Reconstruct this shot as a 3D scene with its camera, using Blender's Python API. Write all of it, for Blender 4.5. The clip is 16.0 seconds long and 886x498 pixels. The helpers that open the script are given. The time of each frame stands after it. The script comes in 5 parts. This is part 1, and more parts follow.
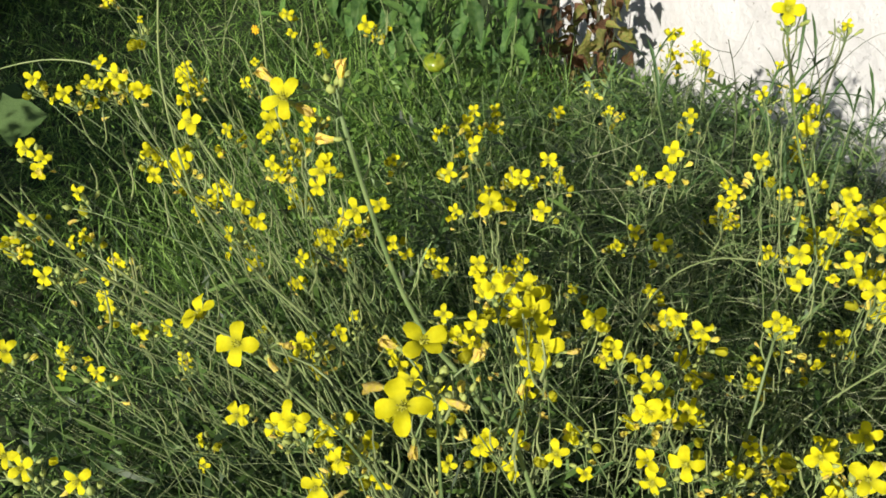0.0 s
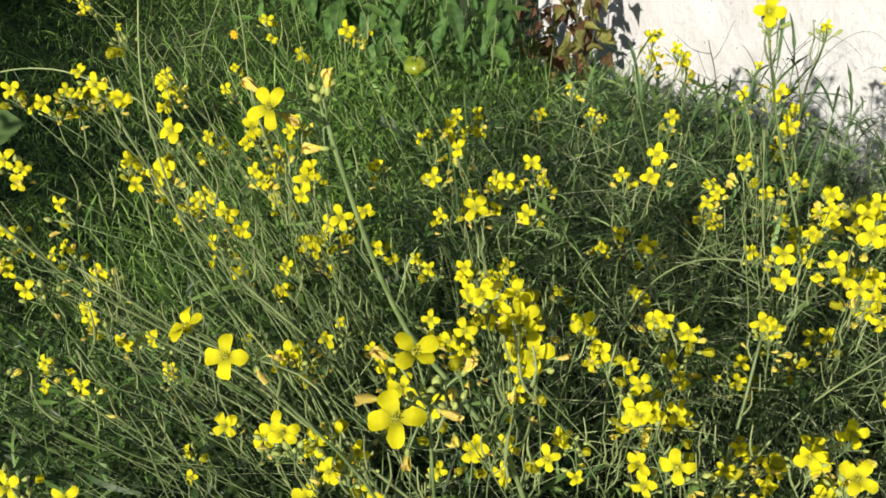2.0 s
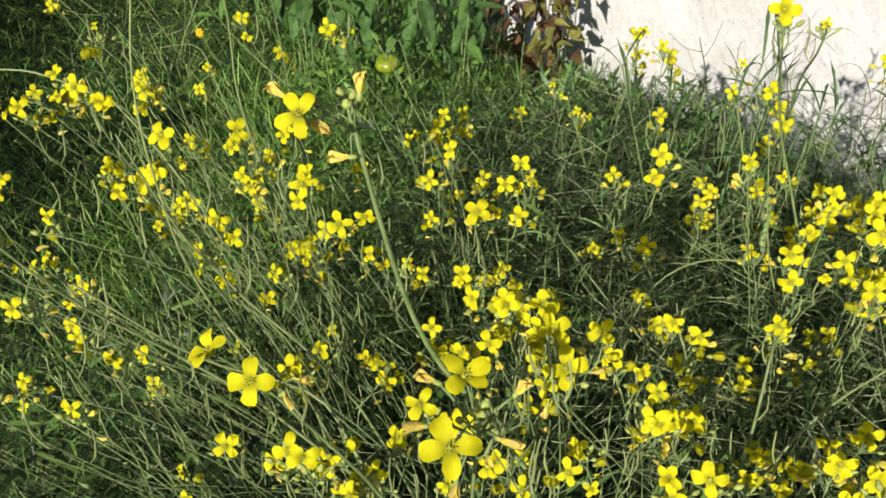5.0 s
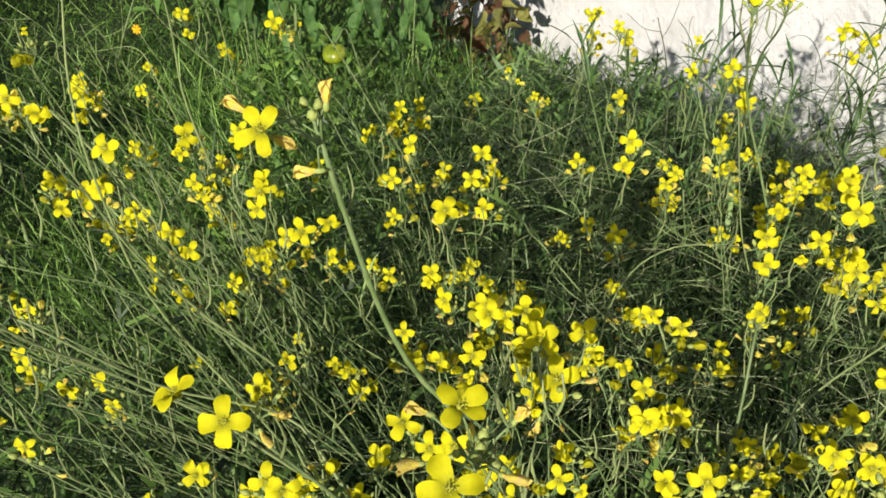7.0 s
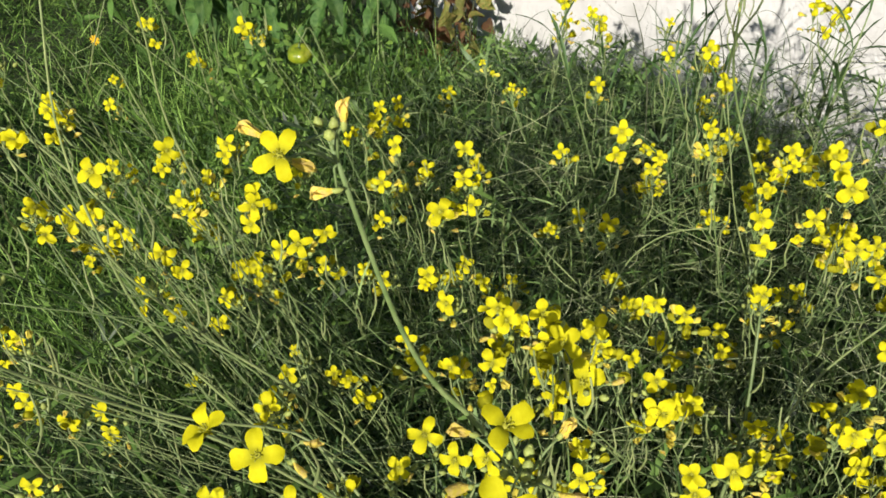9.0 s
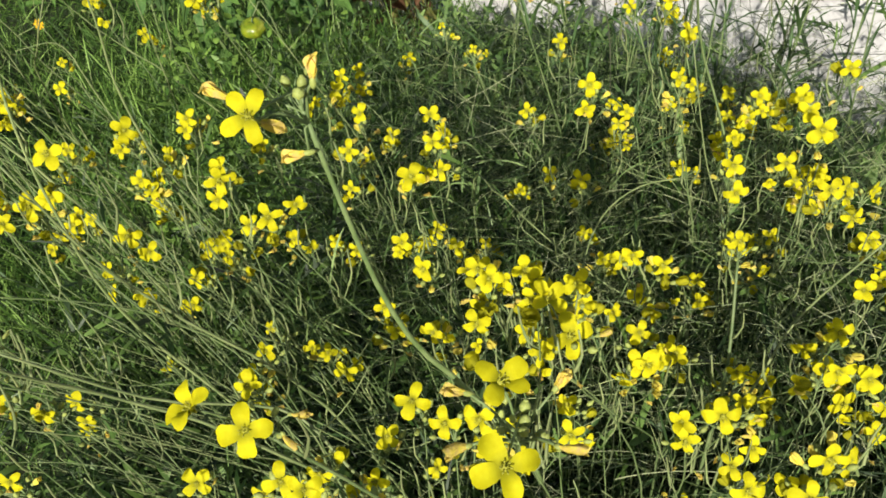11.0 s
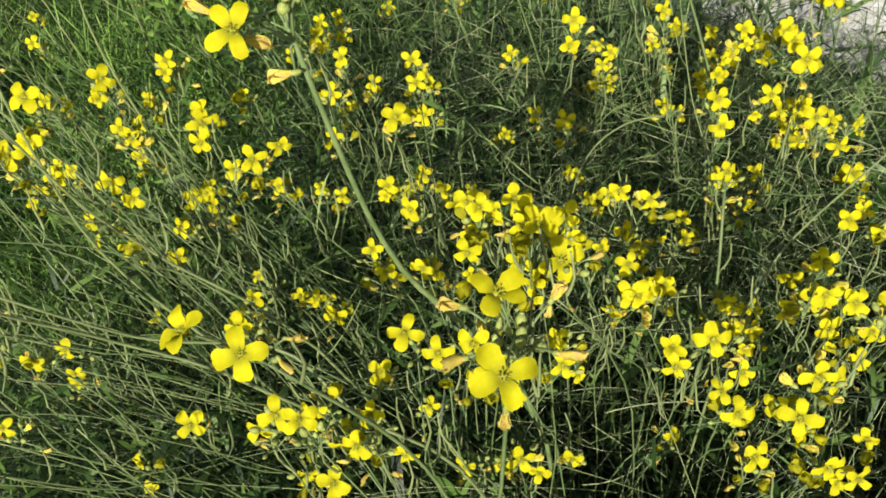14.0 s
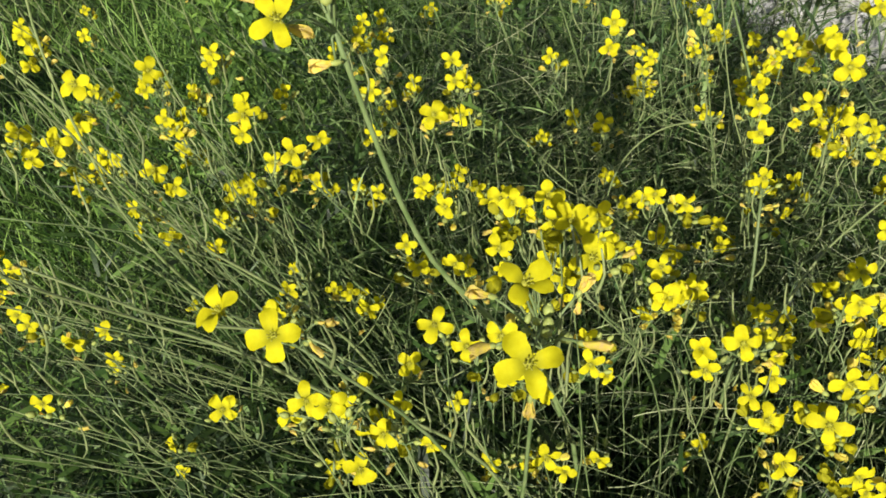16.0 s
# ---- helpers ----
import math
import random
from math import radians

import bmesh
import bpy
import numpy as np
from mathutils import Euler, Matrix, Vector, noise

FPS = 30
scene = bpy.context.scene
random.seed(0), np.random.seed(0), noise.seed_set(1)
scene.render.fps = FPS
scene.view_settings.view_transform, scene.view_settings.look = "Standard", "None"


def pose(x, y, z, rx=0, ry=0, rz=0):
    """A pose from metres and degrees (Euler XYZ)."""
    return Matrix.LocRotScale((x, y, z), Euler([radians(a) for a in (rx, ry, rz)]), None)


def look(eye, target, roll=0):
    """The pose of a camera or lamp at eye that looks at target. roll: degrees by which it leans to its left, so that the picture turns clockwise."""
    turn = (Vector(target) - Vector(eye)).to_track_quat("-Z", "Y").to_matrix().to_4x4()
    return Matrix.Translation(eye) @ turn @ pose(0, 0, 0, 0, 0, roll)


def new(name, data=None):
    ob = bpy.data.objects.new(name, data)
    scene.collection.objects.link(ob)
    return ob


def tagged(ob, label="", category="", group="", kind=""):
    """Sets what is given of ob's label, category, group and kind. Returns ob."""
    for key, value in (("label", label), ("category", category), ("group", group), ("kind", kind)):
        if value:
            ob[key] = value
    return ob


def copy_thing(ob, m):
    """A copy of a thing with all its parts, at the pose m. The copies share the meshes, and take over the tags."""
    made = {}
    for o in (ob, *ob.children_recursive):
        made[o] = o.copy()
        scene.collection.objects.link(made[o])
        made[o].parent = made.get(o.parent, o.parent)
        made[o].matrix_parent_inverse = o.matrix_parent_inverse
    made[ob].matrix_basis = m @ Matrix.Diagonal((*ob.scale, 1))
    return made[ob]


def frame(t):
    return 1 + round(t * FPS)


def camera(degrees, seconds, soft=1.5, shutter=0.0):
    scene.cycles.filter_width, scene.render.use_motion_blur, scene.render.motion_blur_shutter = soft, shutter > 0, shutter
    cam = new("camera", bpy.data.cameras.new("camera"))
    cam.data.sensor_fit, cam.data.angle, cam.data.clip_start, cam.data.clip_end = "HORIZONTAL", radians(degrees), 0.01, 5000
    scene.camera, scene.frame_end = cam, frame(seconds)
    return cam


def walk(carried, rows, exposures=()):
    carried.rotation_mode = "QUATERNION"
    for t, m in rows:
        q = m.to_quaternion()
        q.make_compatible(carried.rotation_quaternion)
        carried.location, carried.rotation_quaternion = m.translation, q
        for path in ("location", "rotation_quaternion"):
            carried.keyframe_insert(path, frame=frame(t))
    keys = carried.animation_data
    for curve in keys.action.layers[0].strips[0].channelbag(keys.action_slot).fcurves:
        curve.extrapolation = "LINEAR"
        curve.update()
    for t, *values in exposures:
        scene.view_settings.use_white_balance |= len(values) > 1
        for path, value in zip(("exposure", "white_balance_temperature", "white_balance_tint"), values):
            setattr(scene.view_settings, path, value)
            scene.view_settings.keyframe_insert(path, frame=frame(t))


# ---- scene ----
cam = camera(56.6, 16.0, soft=1.72)
PATH = [
    (0, (0.076, -0.018, 0.923), (-0.196, 1.64, -0.162), -4.0),
    (0.5, (0.074, -0.013, 0.924), (-0.185, 1.643, -0.168), -4.0),
    (1, (0.072, -0.012, 0.919), (-0.176, 1.649, -0.167), -4.0),
    (1.5, (0.075, -0.011, 0.922), (-0.17, 1.647, -0.168), -4.2),
    (2, (0.072, -0.015, 0.925), (-0.156, 1.65, -0.160), -4.1),
    (2.5, (0.067, -0.016, 0.925), (-0.148, 1.653, -0.156), -4.1),
    (3, (0.058, -0.013, 0.925), (-0.138, 1.66, -0.153), -3.9),
    (5.5, (0.03, 0.011, 0.921), (-0.078, 1.676, -0.181), -3.1),
    (6, (0.027, 0.019, 0.921), (-0.065, 1.682, -0.187), -3.3),
    (6.5, (0.024, 0.028, 0.920), (-0.043, 1.683, -0.200), -3.7),
    (7, (0.021, 0.034, 0.919), (0.007, 1.68, -0.217), -4.1),
    (7.5, (0.017, 0.036, 0.919), (0.029, 1.679, -0.221), -4.6),
    (8, (0.012, 0.037, 0.922), (0.046, 1.674, -0.227), -5.3),
    (8.5, (0.005, 0.04, 0.924), (0.057, 1.67, -0.234), -5.8),
    (8.7, (0.002, 0.044, 0.925), (0.056, 1.672, -0.235), -6.0),
    (10.8, (-0.008, 0.054, 0.919), (0.123, 1.638, -0.296), -8.1),
    (11, (-0.008, 0.053, 0.915), (0.123, 1.628, -0.310), -8.2),
    (11.5, (-0.008, 0.052, 0.912), (0.128, 1.606, -0.339), -8.4),
    (12, (-0.002, 0.052, 0.911), (0.139, 1.581, -0.371), -9.3),
    (12.5, (-0.009, 0.051, 0.904), (0.154, 1.575, -0.381), -8.9),
    (13, (-0.009, 0.049, 0.903), (0.148, 1.566, -0.391), -8.9),
    (13.5, (-0.012, 0.046, 0.903), (0.144, 1.56, -0.395), -8.8),
    (14, (-0.015, 0.045, 0.901), (0.138, 1.557, -0.399), -9.0),
    (14.5, (-0.015, 0.041, 0.901), (0.12, 1.557, -0.398), -9.0),
    (15, (-0.015, 0.04, 0.898), (0.099, 1.56, -0.397), -9.3),
    (15.5, (-0.015, 0.04, 0.899), (0.083, 1.564, -0.393), -9.3),
    (16, (-0.015, 0.037, 0.900), (0.057, 1.571, -0.381), -9.1),
]
walk(cam, [(t, look(eye, target, roll)) for t, eye, target, roll in PATH])

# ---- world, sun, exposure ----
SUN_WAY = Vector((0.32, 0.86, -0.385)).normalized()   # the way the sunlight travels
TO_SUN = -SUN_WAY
world = bpy.data.worlds.new("world")
scene.world = world
world.use_nodes = True
wn = world.node_tree.nodes
sky = wn.new("ShaderNodeTexSky")
sky.sky_type, sky.sun_disc = "NISHITA", False
sky.sun_elevation = math.asin(TO_SUN.z)
sky.sun_rotation = math.atan2(TO_SUN.x, TO_SUN.y)
wn["Background"].inputs["Strength"].default_value = 0.055
world.node_tree.links.new(sky.outputs[0], wn["Background"].inputs["Color"])
sun = new("sun", bpy.data.lights.new("sun", "SUN"))
sun.data.energy, sun.data.angle, sun.data.color = 5.0, radians(0.5), (1.0, 0.94, 0.84)
sun.matrix_world = look((-3, -4, 4), Vector((-3, -4, 4)) + SUN_WAY)
scene.view_settings.exposure = 0.32


# ---- materials ----
def material(name, colours, rough=0.6, scale=40.0, translucent=0.0, bump=0.0, detail=6.0, vary=0.12, gloss=0.3, island=False, claw=None):
    """Noise between the colours, a shift of value for every object or piece, optional light through thin tissue, fine relief."""
    m = bpy.data.materials.new(name)
    m.use_nodes = True
    t = m.node_tree
    n, l = t.nodes, t.links
    b, out = n["Principled BSDF"], n["Material Output"]
    co = n.new("ShaderNodeTexCoord")
    tex = n.new("ShaderNodeTexNoise")
    tex.inputs["Scale"].default_value, tex.inputs["Detail"].default_value = scale, detail
    l.new(co.outputs["Object"], tex.inputs["Vector"])
    ramp = n.new("ShaderNodeValToRGB")
    ramp.color_ramp.elements[0].position, ramp.color_ramp.elements[1].position = 0.3, 0.72
    for e, c in zip(ramp.color_ramp.elements, (colours[0], colours[-1])):
        e.color = (*c, 1)
    if len(colours) == 3:
        ramp.color_ramp.elements.new(0.5).color = (*colours[1], 1)
    if island:
        geo = n.new("ShaderNodeNewGeometry")
        pick = geo.outputs["Random Per Island"]
        mix = n.new("ShaderNodeMath")
        mix.operation = "MULTIPLY_ADD"
        mix.inputs[1].default_value = 0.55
        l.new(pick, mix.inputs[0])
        half = n.new("ShaderNodeMath")
        half.operation = "MULTIPLY"
        half.inputs[1].default_value = 0.45
        l.new(tex.outputs["Fac"], half.inputs[0])
        l.new(half.outputs[0], mix.inputs[2])
        l.new(mix.outputs[0], ramp.inputs["Fac"])
    else:
        info = n.new("ShaderNodeObjectInfo")
        pick = info.outputs["Random"]
        l.new(tex.outputs["Fac"], ramp.inputs["Fac"])
    hsv = n.new("ShaderNodeHueSaturation")
    span = n.new("ShaderNodeMapRange")
    span.inputs["To Min"].default_value, span.inputs["To Max"].default_value = 1 - vary, 1 + vary
    l.new(pick, span.inputs["Value"])
    l.new(span.outputs[0], hsv.inputs["Value"])
    l.new(ramp.outputs["Color"], hsv.inputs["Color"])
    tone = hsv.outputs["Color"]
    if claw:
        # the narrow foot of a petal has a tint of its own
        axes = n.new("ShaderNodeSeparateXYZ")
        l.new(co.outputs["Object"], axes.inputs[0])
        fade = n.new("ShaderNodeMapRange")
        fade.inputs["From Min"].default_value, fade.inputs["From Max"].default_value = 0.12, 0.48
        l.new(axes.outputs["X"], fade.inputs["Value"])
        foot = n.new("ShaderNodeMix")
        foot.data_type = "RGBA"
        foot.inputs[6].default_value = (*claw, 1)
        l.new(fade.outputs[0], foot.inputs["Factor"])
        l.new(tone, foot.inputs[7])
        tone = foot.outputs[2]
    l.new(tone, b.inputs["Base Color"])
    b.inputs["Roughness"].default_value = rough
    b.inputs["Specular IOR Level"].default_value = gloss
    if bump:
        fine = n.new("ShaderNodeTexNoise")
        fine.inputs["Scale"].default_value, fine.inputs["Detail"].default_value = scale * 4, 8
        l.new(co.outputs["Object"], fine.inputs["Vector"])
        bp = n.new("ShaderNodeBump")
        bp.inputs["Strength"].default_value, bp.inputs["Distance"].default_value = bump, 0.002
        l.new(fine.outputs["Fac"], bp.inputs["Height"])
        l.new(bp.outputs["Normal"], b.inputs["Normal"])
    if translucent:
        tr = n.new("ShaderNodeBsdfTranslucent")
        l.new(tone, tr.inputs["Color"])
        ms = n.new("ShaderNodeMixShader")
        ms.inputs["Fac"].default_value = translucent
        l.new(b.outputs[0], ms.inputs[1])
        l.new(tr.outputs[0], ms.inputs[2])
        l.new(ms.outputs[0], out.inputs["Surface"])
    return m


PETAL = material("petal_yellow", [(0.735, 0.670, 0.011), (0.795, 0.750, 0.020)], 0.7, 6, 0.42, 0.12, vary=0.09, gloss=0.12, claw=(0.43, 0.42, 0.022))
FADING = material("fading_petal", [(0.80, 0.70, 0.07), (0.77, 0.65, 0.17)], 0.7, 2.5, 0.3, 0.2, vary=0.15, gloss=0.12)
CENTRE = material("flower_centre", [(0.26, 0.29, 0.04), (0.46, 0.43, 0.035)], 0.6, 300, 0.1)
WILTED = material("wilted_petal", [(0.78, 0.68, 0.07), (0.78, 0.62, 0.13), (0.70, 0.52, 0.25)], 0.75, 4, 0.3, 0.5, vary=0.2)
BUD = material("bud_green", [(0.21, 0.29, 0.095), (0.45, 0.48, 0.11)], 0.5, 200, 0.1, vary=0.2)
STEM = material("stem_green", [(0.105, 0.165, 0.054), (0.20, 0.26, 0.104)], 0.5, 90, 0.0, 0.2, vary=0.2, gloss=0.4)
PALE_STEM = material("pale_stem", [(0.15, 0.205, 0.074), (0.28, 0.33, 0.136)], 0.5, 60, 0.0, 0.3, vary=0.2, gloss=0.4)
POD = material("pod_green", [(0.17, 0.25, 0.08), (0.28, 0.30, 0.14)], 0.5, 100, 0.1, vary=0.25, gloss=0.4)
LEAF = material("rocket_leaf", [(0.040, 0.09, 0.026), (0.085, 0.155, 0.050)], 0.5, 60, 0.25, 0.2, vary=0.25, gloss=0.4)
BLADE = material("grass_blade", [(0.042, 0.105, 0.014), (0.092, 0.185, 0.028), (0.20, 0.32, 0.07)], 0.5, 30, 0.2, island=True, vary=0.3, gloss=0.35)
FINE = material("fine_stalk", [(0.017, 0.044, 0.009), (0.062, 0.108, 0.034), (0.31, 0.365, 0.155)], 0.55, 20, 0.0, island=True, vary=0.3, gloss=0.5)
TWIG = material("pale_twig", [(0.13, 0.18, 0.075), (0.27, 0.32, 0.155), (0.42, 0.45, 0.26)], 0.55, 20, 0.0, island=True, vary=0.25, gloss=0.4)
SMALL = material("small_leaf", [(0.014, 0.037, 0.006), (0.035, 0.080, 0.013), (0.105, 0.18, 0.040)], 0.5, 30, 0.15, island=True, vary=0.3, gloss=0.4)
CURVED = material("curved_leaf", [(0.055, 0.115, 0.028), (0.11, 0.19, 0.052), (0.22, 0.31, 0.11)], 0.5, 30, 0.2, island=True, vary=0.25, gloss=0.4)
STRAP = material("strap_leaf", [(0.030, 0.068, 0.016), (0.080, 0.150, 0.040), (0.18, 0.27, 0.080)], 0.5, 30, 0.15, island=True, vary=0.3, gloss=0.4)
WEED = material("weed_leaf", [(0.05, 0.125, 0.018), (0.095, 0.195, 0.030), (0.17, 0.28, 0.05)], 0.5, 25, 0.2, island=True, vary=0.25, gloss=0.4)
BROAD = material("broad_leaf", [(0.075, 0.165, 0.03), (0.13, 0.24, 0.055)], 0.5, 45, 0.15, 0.8, vary=0.3, gloss=0.25)
PALE = material("pale_leaf", [(0.07, 0.13, 0.035), (0.12, 0.20, 0.06)], 0.55, 45, 0.2, 0.6, vary=0.15, gloss=0.3)
DRY = material("dry_leaf", [(0.07, 0.034, 0.017), (0.14, 0.070, 0.034), (0.12, 0.078, 0.042)], 0.75, 50, 0.2, 0.4, vary=0.3)
DOCK = material("dock_leaf", [(0.035, 0.092, 0.020), (0.058, 0.132, 0.030), (0.10, 0.185, 0.046)], 0.5, 9, 0.18, 0.9, vary=0.3, gloss=0.25)
FRUIT = material("green_fruit_skin", [(0.15, 0.24, 0.015), (0.25, 0.31, 0.018), (0.33, 0.34, 0.025)], 0.3, 45, 0.12, 0.05, vary=0.05, gloss=0.6)
RAY = material("ray_orange", [(0.80, 0.44, 0.012), (0.86, 0.56, 0.02)], 0.6, 8, 0.25, 0.1, vary=0.1, gloss=0.15)
BARK = material("dark_stalk", [(0.06, 0.07, 0.04), (0.11, 0.12, 0.07)], 0.7, 80, 0.0, 0.4, vary=0.2)
SOIL = material("soil", [(0.03, 0.03, 0.016), (0.04, 0.055, 0.022), (0.055, 0.085, 0.03)], 0.95, 6, 0.0, 1.0, vary=0.0)


def plaster():
    m = bpy.data.materials.new("white_plaster")
    m.use_nodes = True
    t = m.node_tree
    n, l = t.nodes, t.links
    b = n["Principled BSDF"]
    co = n.new("ShaderNodeTexCoord")

    def noise_at(scale, detail=8, rough=0.6):
        x = n.new("ShaderNodeTexNoise")
        x.inputs["Scale"].default_value, x.inputs["Detail"].default_value, x.inputs["Roughness"].default_value = scale, detail, rough
        l.new(co.outputs["Object"], x.inputs["Vector"])
        return x.outputs["Fac"]

    def ramp(source, p0, p1, c0, c1):
        r = n.new("ShaderNodeValToRGB")
        for e, p, c in zip(r.color_ramp.elements, (p0, p1), (c0, c1)):
            e.position, e.color = p, (*c, 1)
        l.new(source, r.inputs["Fac"])
        return r.outputs["Color"]

    def times(a, c):
        x = n.new("ShaderNodeMix")
        x.data_type, x.blend_type = "RGBA", "MULTIPLY"
        x.inputs["Factor"].default_value = 1
        l.new(a, x.inputs[6]), l.new(c, x.inputs[7])
        return x.outputs[2]

    base = ramp(noise_at(3.0), 0.35, 0.65, (0.60, 0.593, 0.585), (0.72, 0.713, 0.702))
    # grey blotches: stains, together with shadow mottling put into the colour
    blot = ramp(noise_at(14.0), 0.28, 0.46, (0.88, 0.87, 0.855), (1, 1, 1))
    pits = ramp(noise_at(70.0, 3), 0.285, 0.325, (0.42, 0.39, 0.36), (1, 1, 1))
    scuff = ramp(noise_at(30.0, 12, 0.75), 0.33, 0.46, (0.87, 0.865, 0.86), (1, 1, 1))
    l.new(times(times(times(base, blot), pits), scuff), b.inputs["Base Color"])
    b.inputs["Roughness"].default_value = 0.85
    bp = n.new("ShaderNodeBump")
    bp.inputs["Strength"].default_value, bp.inputs["Distance"].default_value = 1.0, 0.006
    l.new(noise_at(38.0, 10, 0.65), bp.inputs["Height"])
    l.new(bp.outputs["Normal"], b.inputs["Normal"])
    return m


PLASTER = plaster()


# ---- mesh helpers ----
def mesh_of(name, verts, faces, mat, smooth=True):
    me = bpy.data.meshes.new(name)
    me.from_pydata([tuple(v) for v in verts], [], [tuple(f) for f in faces])
    me.materials.append(mat)
    if smooth:
        me.polygons.foreach_set("use_smooth", [True] * len(me.polygons))
    me.update()
    return me


def part(name, me, parent, m=None, label=""):
    ob = new(name, me)
    ob.parent = parent
    if m is not None:
        ob.matrix_basis = m
    return tagged(ob, label)


def thing(name, place, label, category, group=""):
    ob = new(name)
    ob.empty_display_size = 0.02
    ob.location = place
    return tagged(ob, label, category, group)


def curve_points(knots, count):
    """Points along a smooth line through the knots."""
    k = [Vector(p) for p in knots]
    k = [k[0] * 2 - k[1]] + k + [k[-1] * 2 - k[-2]]
    spans, out = len(k) - 3, []
    for a in range(count):
        u = a / (count - 1) * spans
        s = min(int(u), spans - 1)
        f = u - s
        p0, p1, p2, p3 = k[s:s + 4]
        out.append(0.5 * (2 * p1 + (p2 - p0) * f + (2 * p0 - 5 * p1 + 4 * p2 - p3) * f * f + (3 * p1 - p0 - 3 * p2 + p3) * f ** 3))
    return out


def tube(points, r0, r1, sides=6):
    """Verts and faces of a tapered stalk along the points."""
    verts, faces, n = [], [], len(points)
    side = Vector((0.3, 0.9, 0.2))
    for a, p in enumerate(points):
        way = (points[min(a + 1, n - 1)] - points[max(a - 1, 0)]).normalized()
        u = way.cross(side).normalized()
        v = way.cross(u)
        r = r0 + (r1 - r0) * a / (n - 1)
        verts += [p + r * (math.cos(q) * u + math.sin(q) * v) for q in (2 * math.pi * c / sides for c in range(sides))]
    for a in range(n - 1):
        for c in range(sides):
            d = (c + 1) % sides
            faces.append((a * sides + c, a * sides + d, (a + 1) * sides + d, (a + 1) * sides + c))
    faces.append(tuple(range((n - 1) * sides, n * sides)))
    return verts, faces


def ball(centre, axis, length, width, rings=4, sides=6):
    """Verts and faces of a small pointed egg."""
    axis = Vector(axis).normalized()
    u = axis.orthogonal().normalized()
    v = axis.cross(u)
    verts, faces = [Vector(centre) - axis * length / 2], []
    for a in range(1, rings):
        h = a / rings
        r = width / 2 * math.sin(math.pi * h) ** 0.75
        verts += [Vector(centre) + axis * length * (h - 0.5) + r * (math.cos(q) * u + math.sin(q) * v) for q in (2 * math.pi * c / sides for c in range(sides))]
    verts.append(Vector(centre) + axis * length / 2)
    last = len(verts) - 1
    for c in range(sides):
        d = (c + 1) % sides
        faces.append((0, 1 + d, 1 + c))
        for a in range(rings - 2):
            faces.append((1 + a * sides + c, 1 + a * sides + d, 1 + (a + 1) * sides + d, 1 + (a + 1) * sides + c))
        faces.append((last, 1 + (rings - 2) * sides + c, 1 + (rings - 2) * sides + d))
    return verts, faces


def joined(pieces):
    verts, faces = [], []
    for v, f in pieces:
        faces += [tuple(i + len(verts) for i in q) for q in f]
        verts += v
    return verts, faces


def sheet(rows, half, dip, arch):
    """Verts and faces of a leaf or petal along +x: stations, half widths, rise of the middle line, sag of the edges."""
    verts, faces = [], []
    for u, w, z in zip(rows, half, arch):
        verts += [Vector((u, w, z + dip * w)), Vector((u, w * 0.5, z + 0.2 * dip * w)), Vector((u, 0, z)), Vector((u, -w * 0.5, z + 0.2 * dip * w)), Vector((u, -w, z + dip * w))]
    for a in range(len(rows) - 1):
        for c in range(4):
            faces.append((5 * a + c, 5 * a + c + 1, 5 * a + c + 6, 5 * a + c + 5))
    return verts, faces


rnd = random.Random(7)


def basis(normal, roll=0.0):
    """A turn whose z is the normal and whose x points up the picture of the flower, turned by roll."""
    z = Vector(normal).normalized()
    x = Vector((0, 0, 1)) - z * z.z
    x = x.normalized() if x.length > 0.05 else Vector((0, 1, 0))
    y = z.cross(x)
    return Matrix((x, y, z)).transposed().to_4x4() @ Matrix.Rotation(radians(roll), 4, "Z")


# ---- ground ----
def ground():
    verts, faces = [], []
    xs = [-400, -60, -12] + [-4 + 0.16 * a for a in range(51)] + [12, 60, 400]
    ys = [-400, -60, -12] + [-2.5 + 0.16 * a for a in range(51)] + [14, 60, 400]
    for y in ys:
        for x in xs:
            near = max(0.0, 1 - max(abs(x), abs(y - 1.5)) / 6)
            verts.append((x, y, near * 0.05 * noise.noise(Vector((x * 1.7, y * 1.7, 0.3)))))
    w = len(xs)
    for b in range(len(ys) - 1):
        for a in range(w - 1):
            faces.append((b * w + a, b * w + a + 1, (b + 1) * w + a + 1, (b + 1) * w + a))
    tagged(new("ground", mesh_of("ground", verts, faces, SOIL)), "dark earth under grass and weeds", "ground", kind="structure")


ground()


# ---- wall ----
WALL_A, WALL_WAY = Vector((0.07, 2.507, 0)), Vector((0.574, -0.818, 0))
WALL_OUT = Vector((-0.818, -0.574, 0))          # towards the plants


